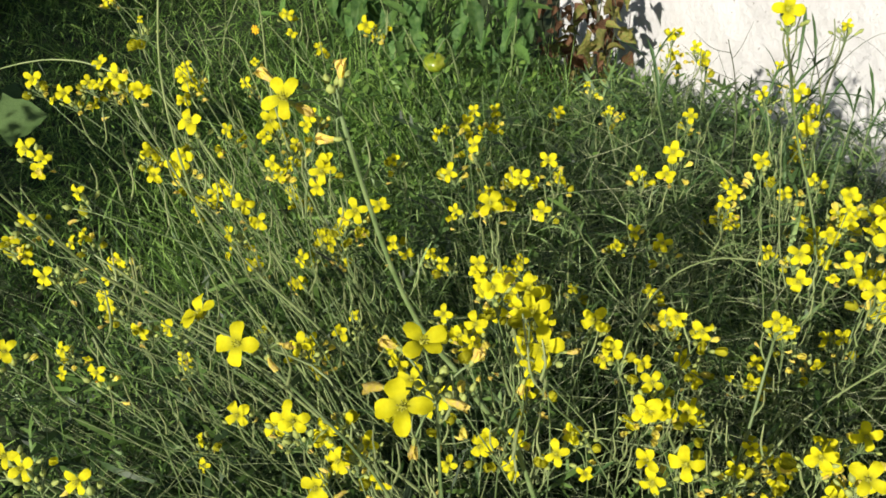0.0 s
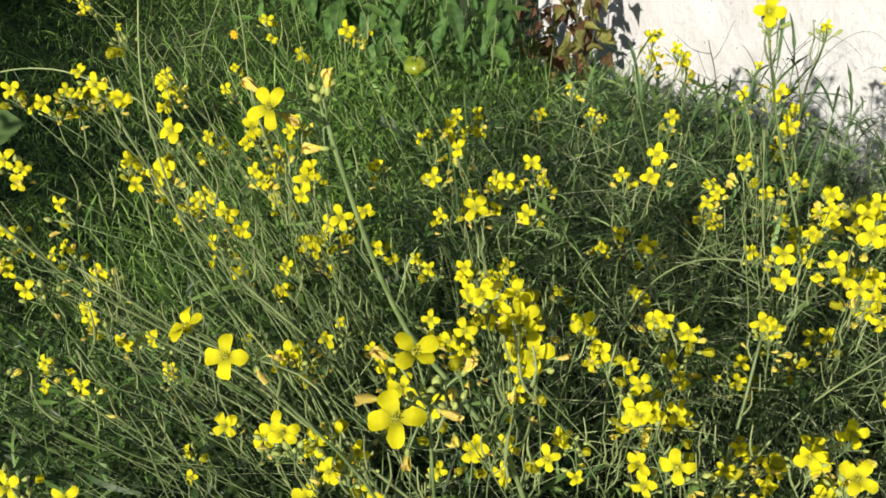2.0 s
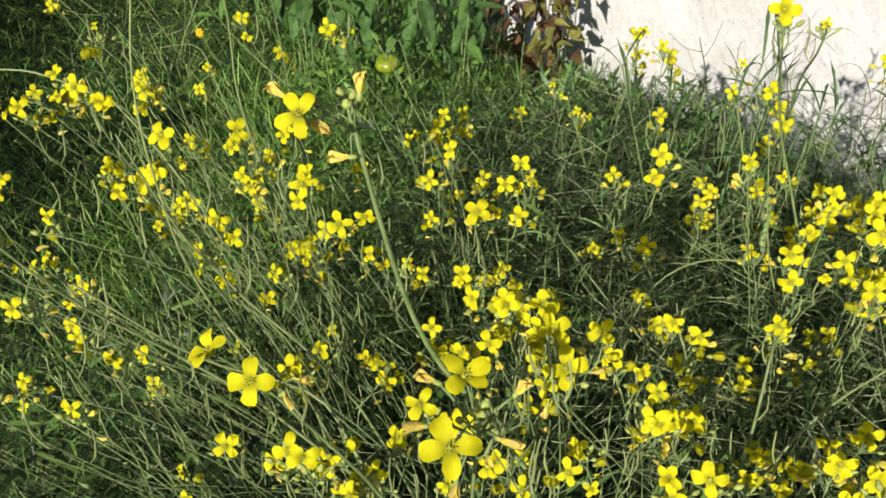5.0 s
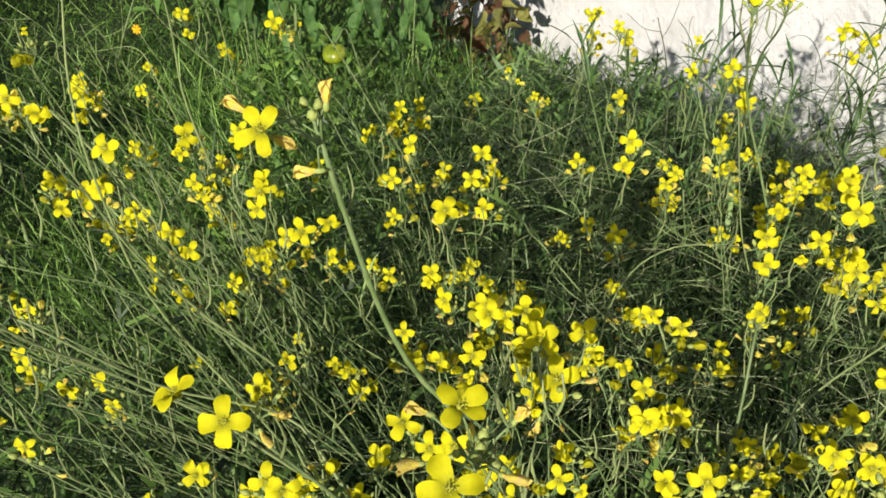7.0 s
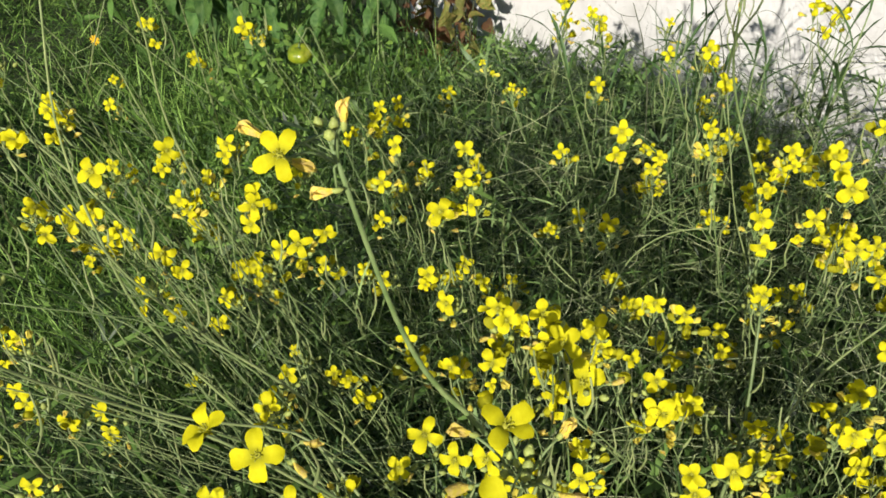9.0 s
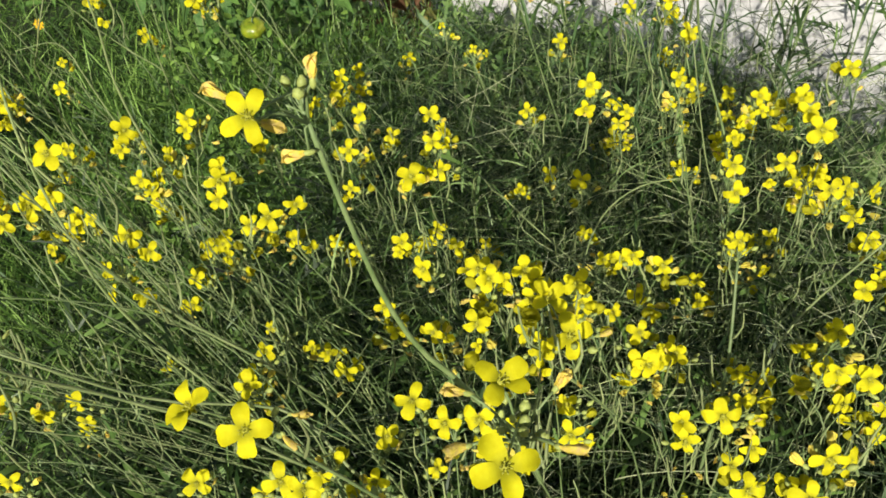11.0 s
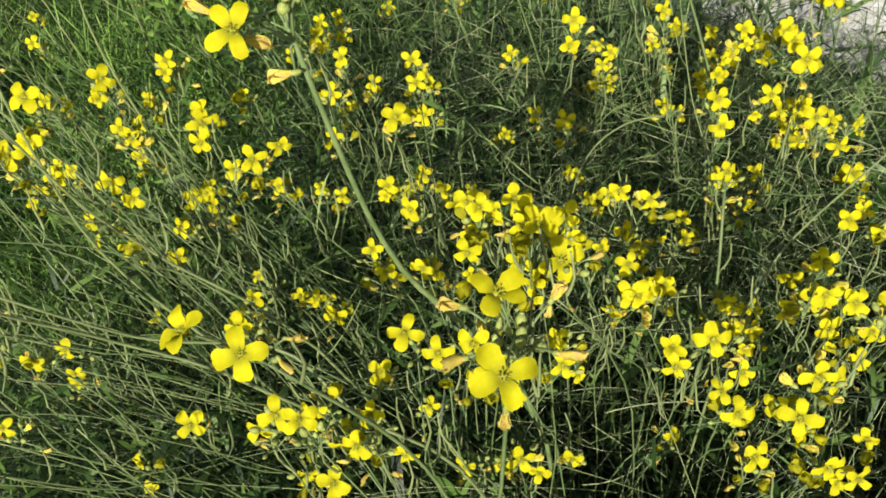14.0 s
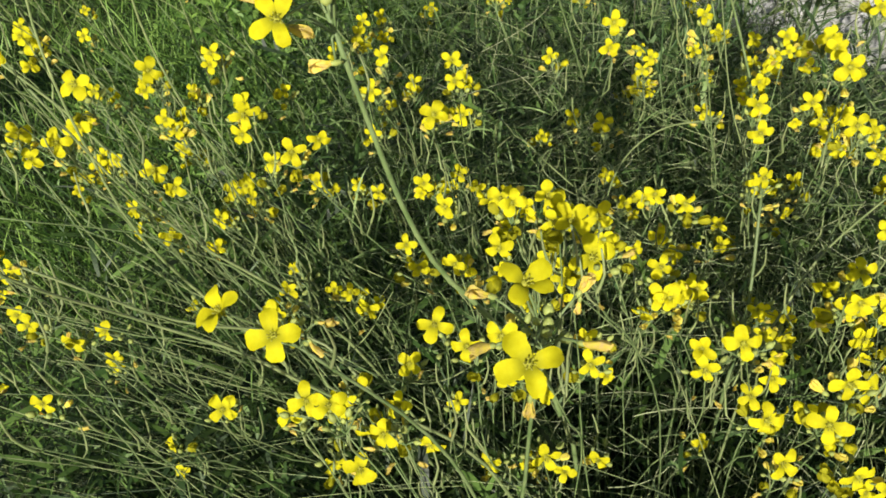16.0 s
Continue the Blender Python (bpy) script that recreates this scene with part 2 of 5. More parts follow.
def wall():
    length, height, thick = 3.7, 1.15, 0.22
    nu, nv = 200, 58
    verts, faces = [], []
    for b in range(nv + 1):
        for a in range(nu + 1):
            u, z = length * a / nu, -0.1 + (height + 0.1) * b / nv
            d = 0.010 * noise.noise(Vector((u * 2.3, z * 2.3, 1.7))) + 0.004 * noise.noise(Vector((u * 11, z * 11, 4.1))) + 0.0015 * noise.noise(Vector((u * 37, z * 37, 2.2)))
            if b == nv:
                d -= 0.01
            verts.append(WALL_A + WALL_WAY * u + WALL_OUT * d + Vector((0, 0, z)))
    w = nu + 1
    for b in range(nv):
        for a in range(nu):
            faces.append((b * w + a, b * w + a + 1, (b + 1) * w + a + 1, (b + 1) * w + a))
    back = len(verts)
    for z in (-0.1, height):
        for u in (0, length):
            verts.append(WALL_A + WALL_WAY * u - WALL_OUT * thick + Vector((0, 0, z)))
    top0, top1 = nv * w, nv * w + nu
    faces.append((back, back + 2, back + 3, back + 1))
    faces.append(tuple(range(top0, top1 + 1)) + (back + 3, back + 2))
    faces.append(tuple(b * w for b in range(nv, -1, -1)) + (back, back + 2))
    faces.append(tuple(b * w + nu for b in range(nv + 1)) + (back + 3, back + 1))
    tagged(new("wall_garden", mesh_of("wall_garden", verts, faces, PLASTER)), "rough white plastered garden wall with stains, pits and shadow mottling in its colour", "wall", kind="structure")


wall()

# ---- flower pieces, shared by all the plants ----
U = (0.06, 0.22, 0.38, 0.54, 0.70, 0.84, 0.94, 1.0)
PETALS = []
for a in range(12):
    r0 = random.Random(a)
    wide = 0.295 + 0.016 * (a % 6)
    prof = [0.17, 0.235, 0.295, 0.34, 0.35, 0.31, 0.22, 0.085]
    arch = [0.0, 0.10, 0.16, 0.18, 0.17, 0.13 - 0.03 * (a % 3), 0.08 - 0.05 * (a % 3), 0.03 - 0.07 * (a % 3)]
    v, f = sheet(U, [p * wide / 0.35 * r0.uniform(0.93, 1.07) for p in prof], (-0.15, 0.22, 0.05)[a % 3], arch)
    for c, p in enumerate(v):
        edge = abs(p.y) / wide
        p.z += 0.06 * edge * math.sin(7 * p.x + a * 1.3 + (2 if p.y > 0 else 0)) + r0.gauss(0, 0.008) - (0.035 * math.sin(3 * p.x) if c % 5 == 2 else 0)
        p.y *= 1 + r0.gauss(0, 0.025)
        p.x *= 1 + (r0.gauss(0, 0.012) if c >= 30 else 0)
    PETALS.append(mesh_of("petal", v, f, PETAL))


def centre_mesh(seed):
    r = random.Random(seed)
    pieces = [ball((0, 0, 0.03), (0, 0, 1), 0.30, 0.30)]
    for a in range(6):
        q = a * math.pi / 3 + r.uniform(-0.2, 0.2)
        tip = Vector((0.15 * math.cos(q), 0.15 * math.sin(q), 0.26 + 0.05 * (a % 2)))
        pieces.append(tube([Vector((0.03 * math.cos(q), 0.03 * math.sin(q), 0.02)), tip], 0.02, 0.016, 4))
        pieces.append(ball(tip, (math.cos(q), math.sin(q), 0.8), 0.14, 0.07, 3, 5))
    pieces.append(tube([Vector((0, 0, 0)), Vector((0, 0, 0.34))], 0.035, 0.03, 5))
    for a in range(4):
        q = math.pi / 4 + a * math.pi / 2
        pieces.append(ball((0.20 * math.cos(q), 0.20 * math.sin(q), 0.0), (math.cos(q), math.sin(q), 0.15), 0.34, 0.11, 3, 5))
    return mesh_of("flower", *joined(pieces), CENTRE)


CENTRES = [centre_mesh(a) for a in range(3)]


BUDS = [mesh_of("bud", *joined([ball((0, 0, 0.5), (0, 0, 1), 1.0, w), ball((0.03, 0, 0.86), (0, 0, 1), 0.3, w * 0.55, 3, 5)]), BUD) for w in (0.48, 0.56, 0.64)]


def bundle_mesh(name, seed, tilt, wide, mat, curl, crumple):
    """A flower whose petals are held together: a closed, half-open or withered one, on a green calyx."""
    r = random.Random(seed)
    pieces = []
    for a in range(4):
        q = a * math.pi / 2 + r.uniform(-0.25, 0.25)
        arch = [0.0, -0.05, -0.08, -0.07, -0.03, 0.03, 0.08, curl + r.uniform(-0.1, 0.2)]
        v, f = sheet(U, [w * wide / 0.35 for w in (0.10, 0.18, 0.26, 0.31, 0.35, 0.33, 0.235, 0.09)], 0.5, arch)
        v = [p + Vector((r.gauss(0, crumple), r.gauss(0, crumple), r.gauss(0, crumple))) for p in v]
        turn = Matrix.Rotation(q, 3, "Z") @ Matrix.Rotation(radians(r.uniform(*tilt)), 3, "Y")
        pieces.append(([turn @ p for p in v], f))
    petals = sum(len(f) for _, f in pieces)
    pieces.append(ball((0, 0, 0.02), (0, 0, 1), 0.62, 0.26 if mat is WILTED else 0.34, 4, 6))
    me = mesh_of(name, *joined(pieces), mat)
    me.materials.append(BUD)
    for poly in me.polygons:
        if poly.index >= petals:
            poly.material_index = 1
    return me


def withered_mesh(seed):
    """A withered flower: its petals stuck together to a crooked tube with a ragged mouth."""
    r = random.Random(seed)
    verts, faces = [], []
    bend, fold, sides, rows = r.uniform(-0.14, 0.14), r.uniform(0, 6), 10, 7
    for a in range(rows):
        u = a / (rows - 1)
        wide = (0.10, 0.15, 0.20, 0.23, 0.245, 0.25, 0.21)[a] * r.uniform(0.9, 1.1)
        for c in range(sides):
            q = 2 * math.pi * c / sides
            w = wide * (1 + r.gauss(0, 0.14) + 0.22 * u * math.cos(3 * q + fold))
            verts.append(Vector((w * math.cos(q) + bend * math.sin(3 * u), 0.62 * w * math.sin(q) + 0.05 * math.sin(5 * u), 0.95 * u + (r.uniform(-0.22, 0.10) if a == rows - 1 else 0))))
    for a in range(rows - 1):
        for c in range(sides):
            d = (c + 1) % sides
            faces.append((a * sides + c, a * sides + d, (a + 1) * sides + d, (a + 1) * sides + c))
    petals = len(faces)
    me = mesh_of("wilted_flower", *joined([(verts, faces), ball((0, 0, 0.0), (0, 0, 1), 0.4, 0.24, 4, 6)]), WILTED)
    me.materials.append(BUD)
    for poly in me.polygons:
        if poly.index >= petals:
            poly.material_index = 1
    return me


WILTEDS = [withered_mesh(a) for a in range(4)] + [bundle_mesh("wilted_flower", a, (-92, -84), 0.22, WILTED, r * 0.6, 0.014) for a, r in enumerate((0.1, 0.25))]
CLOSED = [bundle_mesh("closed_flower", a + 20, (-90, -74), 0.30, FADING, 0.02, 0.02) for a in range(5)]


def pod_mesh(seed):
    r = random.Random(seed)
    bend = r.uniform(-0.004, 0.004)
    line = curve_points([(0, 0, 0), (0.006, bend, 0.008), (0.010, 0, 0.022), (0.011, bend, 0.040)], 7)
    v1, f1 = tube(line[:3], 0.0005, 0.0005, 4)
    v2, f2 = tube(line[2:], 0.0011, 0.0005, 5)
    return mesh_of("seed_pod", *joined([(v1, f1), (v2, f2)]), POD)


HALVES = [bundle_mesh("half_open_flower", a + 40, (-78, -48), 0.31, PETAL, 0.12, 0.012) for a in range(5)]
PODS = [pod_mesh(a) for a in range(4)]


def rocket_leaf_mesh(seed):
    """A narrow leaf with a few lobes."""
    r = random.Random(seed)
    rows = [0, 0.012, 0.020, 0.026, 0.034, 0.042, 0.050, 0.060, 0.072, 0.085]
    half = [0.0010, 0.0018, 0.0060, 0.0024, 0.0032, 0.0085, 0.0032, 0.0050, 0.0038, 0.0004]
    half = [h * r.uniform(0.75, 1.2) for h in half]
    arch = [0.25 * u - 2.6 * u * u * r.uniform(0.8, 1.2) for u in rows]
    return mesh_of("leaf", *sheet(rows, half, 0.3, arch), LEAF)


LEAVES = [rocket_leaf_mesh(a) for a in range(5)]


def flower(parent, local, normal, roll, size, cup=0.0, loose=1.0, angles=None):
    """An open flower of four petals on its plant; local is its place on the plant."""
    ob = part("flower", rnd.choice(CENTRES), parent, Matrix.Translation(local) @ basis(normal, roll) @ Matrix.Scale(size / 2, 4))
    kind = rnd.randrange(12)
    skew = rnd.uniform(-11, 11)
    angles = angles or [a * 90 + (skew if a % 2 else -skew) + loose * rnd.uniform(-9, 9) for a in range(4)]
    for a in range(4):
        jolt = Matrix.Rotation(radians(angles[a]), 4, "Z") @ Matrix.Rotation(radians(loose * rnd.gauss(-6, 13) - cup), 4, "Y") @ Matrix.Rotation(radians(loose * rnd.uniform(-10, 10)), 4, "X")
        part("petal", PETALS[(kind + rnd.choice((0, 0, 3, 6))) % 12], ob, jolt @ Matrix.Scale(rnd.uniform(0.92, 1.06), 4))
    return ob


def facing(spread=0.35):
    """Flowers turn to the sun, with an added tilt to fit the camera's view."""
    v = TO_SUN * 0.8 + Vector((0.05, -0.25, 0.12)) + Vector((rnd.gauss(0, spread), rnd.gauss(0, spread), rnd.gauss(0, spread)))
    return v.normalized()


ROCKET = "slender wall rocket stem with yellow four-petalled flowers"
ROCKETS = "flowering rocket stems"


def crown_of(p):
    """Where on the ground a flowering stem rises."""
    x, y = p[0], p[1]
    if x < -0.08:
        return Vector((0.02 + 0.30 * x + rnd.uniform(-0.06, 0.06), 0.16 + 0.66 * y + rnd.uniform(-0.05, 0.05), 0))
    return Vector((0.03 + 0.80 * x + rnd.uniform(-0.07, 0.07), 0.12 + 0.82 * y + rnd.uniform(-0.07, 0.07), 0))


def rocket(head, size, extra, roll=None, normal=None, base=None, via=None, thick=0.00058, pods=3, leaves=1, buds=None, wilted=None, neck=None, others=(), faded=(), angles=None, fade_size=0.0085, bud_size=1.0):
    """A flowering stem whose chief flower stands at head; extra flowers stand round it."""
    head = Vector(head)
    base = Vector(base) if base else crown_of(head)
    plant = thing("wall_rocket", base, ROCKET, "wild flower", ROCKETS)
    size *= 0.91
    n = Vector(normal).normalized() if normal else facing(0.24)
    buds = rnd.randrange(4, 11) if buds is None else buds
    neck = Vector(neck) if neck else head - n * 0.009 - Vector((rnd.uniform(-0.004, 0.004), rnd.uniform(-0.002, 0.006), 0.014))
    if via is None:
        lift = 0.62 + rnd.uniform(-0.08, 0.1)
        mid = base.lerp(neck, 0.45 + rnd.uniform(-0.08, 0.08))
        mid.z = neck.z * lift
        mid += Vector((rnd.gauss(0, 0.024), rnd.gauss(0, 0.024), 0))
        high = mid.lerp(neck, 0.55) + Vector((rnd.gauss(0, 0.010), rnd.gauss(0, 0.010), rnd.uniform(-0.004, 0.012)))
        via = [mid, high]
    line = curve_points([base] + [Vector(v) for v in via] + [neck], 14)
    pieces = [tube([p - base for p in line], thick * 1.2, thick * 0.7, 6)]
    top = neck - base
    up = (line[-1] - line[-2]).normalized()
    pieces.append(tube(curve_points([top - up * 0.004, top + Vector((0, 0, 0.006)), head - n * 0.001 - base], 5), 0.0006, 0.0005, 4))
    spots = []
    for a in range(extra):
        q = rnd.uniform(0, 2 * math.pi)
        far = rnd.uniform(0.009, 0.019)
        spot = top + Vector((far * math.cos(q), far * math.sin(q), rnd.uniform(-0.012, 0.010)))
        spots.append(spot)
        pieces.append(tube(curve_points([top - up * rnd.uniform(0.004, 0.014), top.lerp(spot, 0.5) + Vector((0, 0, 0.003)), spot], 5), 0.0006, 0.0005, 4))
    for spot, *_ in others:
        pieces.append(tube(curve_points([top - up * 0.006, top.lerp(Vector(spot) - base, 0.5) + Vector((0, 0, 0.002)), Vector(spot) - base], 5), 0.0007, 0.0005, 4))
    for spot, _ in faded:
        pieces.append(tube(curve_points([top - up * 0.010, top.lerp(Vector(spot) - base, 0.5), Vector(spot) - base], 5), 0.0007, 0.0006, 4))
    sprout = []
    for a in range(buds):
        q, share = a * 2.4 + rnd.uniform(-0.3, 0.3), a / max(buds, 1)
        way = Vector((math.cos(q) * (0.3 + share), math.sin(q) * (0.3 + share) - 0.15, 1.1 - 0.6 * share)).normalized()
        tip = top + way * (0.005 + 0.007 * share) * bud_size
        pieces.append(tube([top - up * 0.004, tip], 0.0005, 0.0005, 4))
        sprout.append((tip, way))
    part("stem", mesh_of("stem", *joined(pieces), STEM), plant)
    flower(plant, head - base, n, rnd.uniform(0, 90) if roll is None else roll, size, 0, 1.0 if roll is None else 0.4, angles)
    for spot in spots:
        out = (spot - top).normalized()
        cup = rnd.choice((0, 0, 10, 25, 40, 60))
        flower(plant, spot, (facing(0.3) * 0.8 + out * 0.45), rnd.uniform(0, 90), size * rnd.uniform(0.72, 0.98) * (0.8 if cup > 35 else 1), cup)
    for spot, wide, turn, towards, cup in others:
        flower(plant, Vector(spot) - base, towards, turn, wide, cup)
    for spot, way in faded:
        part("wilted_flower", rnd.choice(WILTEDS), plant, Matrix.Translation(Vector(spot) - base) @ basis(way, rnd.uniform(0, 90)) @ Matrix.Scale(fade_size, 4), "withered beige and orange flower")
    for tip, way in sprout:
        part("bud", rnd.choice(BUDS), plant, Matrix.Translation(tip) @ basis(way) @ Matrix.Scale(rnd.uniform(0.0045, 0.0075), 4) @ Matrix.Diagonal((*((1.0, 1.0) if bud_size == 1 else (1.35, 1.35)), 1, 1)))
    for a in range(rnd.choice((1, 2, 3, 3, 4, 5)) if wilted is None else 0):
        q = rnd.uniform(0, 2 * math.pi)
        way = Vector((math.cos(q) * 0.9, math.sin(q) * 0.9 - 0.2, rnd.uniform(0.1, 1.0))).normalized()
        spot = Matrix.Translation(top + way * rnd.uniform(0.006, 0.013) + Vector((0, 0, rnd.uniform(-0.014, 0.002)))) @ basis(way, rnd.uniform(0, 90))
        if rnd.random() < 0.5:
            part("half_open_flower", rnd.choice(HALVES), plant, spot @ Matrix.Scale(rnd.uniform(0.0075, 0.0115), 4))
        else:
            part("closed_flower", rnd.choice(CLOSED), plant, spot @ Matrix.Scale(rnd.uniform(0.006, 0.0100), 4))
    for a in range(rnd.choice((0, 1, 1, 2, 2)) if wilted is None else wilted):
        q = rnd.uniform(0, 2 * math.pi)
        spot = top + Vector((0.009 * math.cos(q), 0.009 * math.sin(q), rnd.uniform(-0.016, -0.002)))
        part("wilted_flower", rnd.choice(WILTEDS), plant, Matrix.Translation(spot) @ basis((math.cos(q), math.sin(q), rnd.uniform(-0.3, 0.9))) @ Matrix.Scale(rnd.uniform(0.005, 0.0075), 4), "withered beige and orange flower")
    for a in range(pods):
        p = line[rnd.randrange(8, 13)] - base
        part("seed_pod", rnd.choice(PODS), plant, Matrix.Translation(p) @ Matrix.Rotation(rnd.uniform(0, 6.3), 4, "Z") @ Matrix.Scale(rnd.uniform(0.7, 1.1), 4))
    for a in range(leaves):
        p = line[rnd.randrange(1, 5)] - base
        part("leaf", rnd.choice(LEAVES), plant, Matrix.Translation(p) @ Matrix.Rotation(rnd.uniform(0, 6.3), 4, "Z") @ Matrix.Rotation(radians(rnd.uniform(-50, 0)), 4, "Y") @ Matrix.Scale(rnd.uniform(0.3, 0.5), 4))
    return plant


# ---- the flowering stems: place of the chief flower, its width in millimetres, how many more stand round it ----
CLOSE = [
    (-0.085, 0.331, 0.570, 23, 0), (-0.011, 0.358, 0.580, 23, 1), (0.057, 0.353, 0.641, 22, 1), (0.103, 0.432, 0.574, 24, 2),
    (0.010, 0.435, 0.554, 20, 0), (0.004, 0.339, 0.579, 22, 1), (-0.030, 0.380, 0.530, 20, 1), (-0.056, 0.327, 0.539, 21, 0),
    (-0.069, 0.304, 0.594, 20, 2), (0.044, 0.350, 0.452, 25, 2), (0.085, 0.371, 0.407, 22, 1), (0.079, 0.367, 0.512, 22, 2),
    (-0.004, 0.421, 0.437, 18, 1), (-0.099, 0.341, 0.550, 18, 1), (-0.064, 0.304, 0.540, 22, 0), (0.051, 0.400, 0.491, 20, 1),
    (0.027, 0.379, 0.503, 20, 0), (0.056, 0.437, 0.502, 18, 1), (0.019, 0.456, 0.528, 20, 2),
]
RIGHT_CLOSE = [
    (0.180, 0.308, 0.458, 24, 0), (0.172, 0.320, 0.487, 25, 0), (0.185, 0.284, 0.524, 27, 1), (0.192, 0.287, 0.552, 26, 1),
    (0.202, 0.273, 0.487, 24, 2), (0.137, 0.334, 0.527, 22, 0), (0.153, 0.326, 0.553, 25, 0), (0.138, 0.406, 0.518, 24, 1),
    (0.180, 0.455, 0.472, 22, 0), (0.142, 0.404, 0.518, 23, 0), (0.145, 0.429, 0.522, 20, 0), (0.173, 0.430, 0.494, 22, 0),
    (0.223, 0.436, 0.455, 18, 1), (0.253, 0.381, 0.503, 24, 0), (0.272, 0.434, 0.467, 22, 1), (0.270, 0.364, 0.508, 24, 1),
    (0.309, 0.386, 0.446, 22, 1), (0.300, 0.437, 0.471, 26, 0), (0.350, 0.447, 0.478, 24, 0),
]
RIGHT_MIDDLE = [
    (0.387, 0.538, 0.459, 24, 2), (0.341, 0.474, 0.471, 22, 0), (0.235, 0.350, 0.540, 24, 1), (0.231, 0.441, 0.445, 20, 1),
    (0.189, 0.499, 0.514, 22, 0), (0.186, 0.534, 0.455, 23, 1), (0.173, 0.517, 0.514, 22, 1), (0.121, 0.478, 0.512, 22, 1),
    (0.161, 0.601, 0.477, 16, 0), (0.292, 0.536, 0.455, 18, 0), (0.249, 0.554, 0.415, 20, 1), (0.258, 0.579, 0.415, 20, 0),
    (0.269, 0.561, 0.546, 24, 1), (0.279, 0.678, 0.472, 22, 1), (0.334, 0.685, 0.488, 22, 3), (0.306, 0.548, 0.548, 22, 1),
    (0.340, 0.562, 0.522, 22, 1), (0.371, 0.616, 0.463, 22, 2), (0.321, 0.534, 0.582, 27, 0), (0.376, 0.699, 0.514, 22, 1),
]
RIGHT_FAR = [
    (0.362, 0.630, 0.551, 24, 1), (0.395, 0.821, 0.455, 22, 0), (0.239, 0.605, 0.607, 20, 0), (0.324, 0.775, 0.560, 24, 0),
    (0.325, 0.830, 0.572, 23, 0), (0.360, 0.918, 0.467, 22, 1), (0.254, 0.779, 0.469, 20, 2), (0.267, 0.853, 0.400, 20, 1),
    (0.263, 0.811, 0.474, 16, 0), (0.171, 0.616, 0.609, 22, 0), (0.164, 0.811, 0.486, 22, 0), (0.150, 0.669, 0.497, 20, 0),
    (0.177, 0.662, 0.490, 21, 0), (0.144, 0.771, 0.416, 18, 0), (0.231, 0.911, 0.510, 23, 0), (0.250, 0.975, 0.557, 23, 0),
    (0.239, 0.977, 0.571, 18, 0), (0.211, 0.999, 0.579, 20, 2), (0.468, 0.895, 0.578, 24, 1), (0.506, 0.906, 0.561, 26, 0),
]
MIDDLE = [
    (0.016, 0.536, 0.525, 23, 0), (-0.019, 0.543, 0.489, 19, 0), (-0.013, 0.517, 0.486, 18, 0), (0.020, 0.588, 0.574, 24, 0),
    (0.060, 0.760, 0.466, 24, 0), (0.065, 0.854, 0.480, 25, 1), (0.077, 1.184, 0.396, 24, 0), (-0.009, 0.750, 0.550, 22, 0),
    (-0.030, 0.855, 0.527, 22, 0), (-0.001, 0.930, 0.509, 20, 2), (-0.050, 0.830, 0.530, 14, 0), (-0.008, 0.878, 0.426, 16, 0),
    (0.044, 0.632, 0.575, 20, 2), (0.021, 0.878, 0.449, 22, 1), (0.041, 0.665, 0.462, 20, 3), (0.005, 0.618, 0.492, 20, 2),
    (-0.036, 0.660, 0.462, 18, 1), (-0.055, 0.698, 0.448, 16, 0), (-0.024, 0.660, 0.565, 20, 0), (-0.032, 0.741, 0.476, 20, 0),
]
LEFT_FAR = [
    (-0.087, 0.550, 0.588, 22, 0), (-0.091, 0.689, 0.467, 18, 1), (-0.114, 0.560, 0.619, 22, 0), (-0.211, 0.718, 0.592, 22, 2),
    (-0.207, 0.541, 0.671, 23, 1), (-0.324, 0.788, 0.607, 22, 2), (-0.304, 0.619, 0.679, 22, 2), (-0.265, 0.610, 0.597, 22, 0),
    (-0.299, 0.633, 0.599, 20, 0), (-0.199, 0.674, 0.566, 18, 0), (-0.219, 0.769, 0.480, 20, 1), (-0.276, 0.711, 0.514, 22, 0),
    (-0.191, 0.567, 0.583, 20, 0), (-0.180, 0.656, 0.468, 20, 1), (-0.173, 0.706, 0.462, 20, 0), (-0.130, 0.600, 0.650, 16, 1),
    (-0.358, 1.028, 0.510, 18, 0), (-0.293, 1.061, 0.595, 18, 1), (-0.164, 0.978, 0.605, 22, 1), (-0.227, 0.973, 0.578, 18, 0),
]
LEFT_LOW = [
    (-0.240, 0.630, 0.512, 18, 2), (-0.202, 0.687, 0.414, 20, 2), (-0.287, 0.481, 0.543, 16, 0), (-0.337, 0.576, 0.509, 16, 0),
    (-0.126, 0.580, 0.434, 18, 0), (-0.126, 0.630, 0.415, 14, 0), (-0.115, 0.447, 0.529, 20, 1), (-0.292, 0.577, 0.398, 16, 0),
    (-0.218, 0.623, 0.483, 18, 1), (-0.059, 0.523, 0.448, 20, 1), (-0.094, 0.617, 0.392, 16, 0), (-0.226, 0.628, 0.397, 16, 0),
    (-0.254, 0.467, 0.523, 18, 0), (-0.236, 0.476, 0.518, 16, 0), (-0.293, 0.579, 0.387, 16, 0), (-0.154, 0.400, 0.500, 20, 0),
]
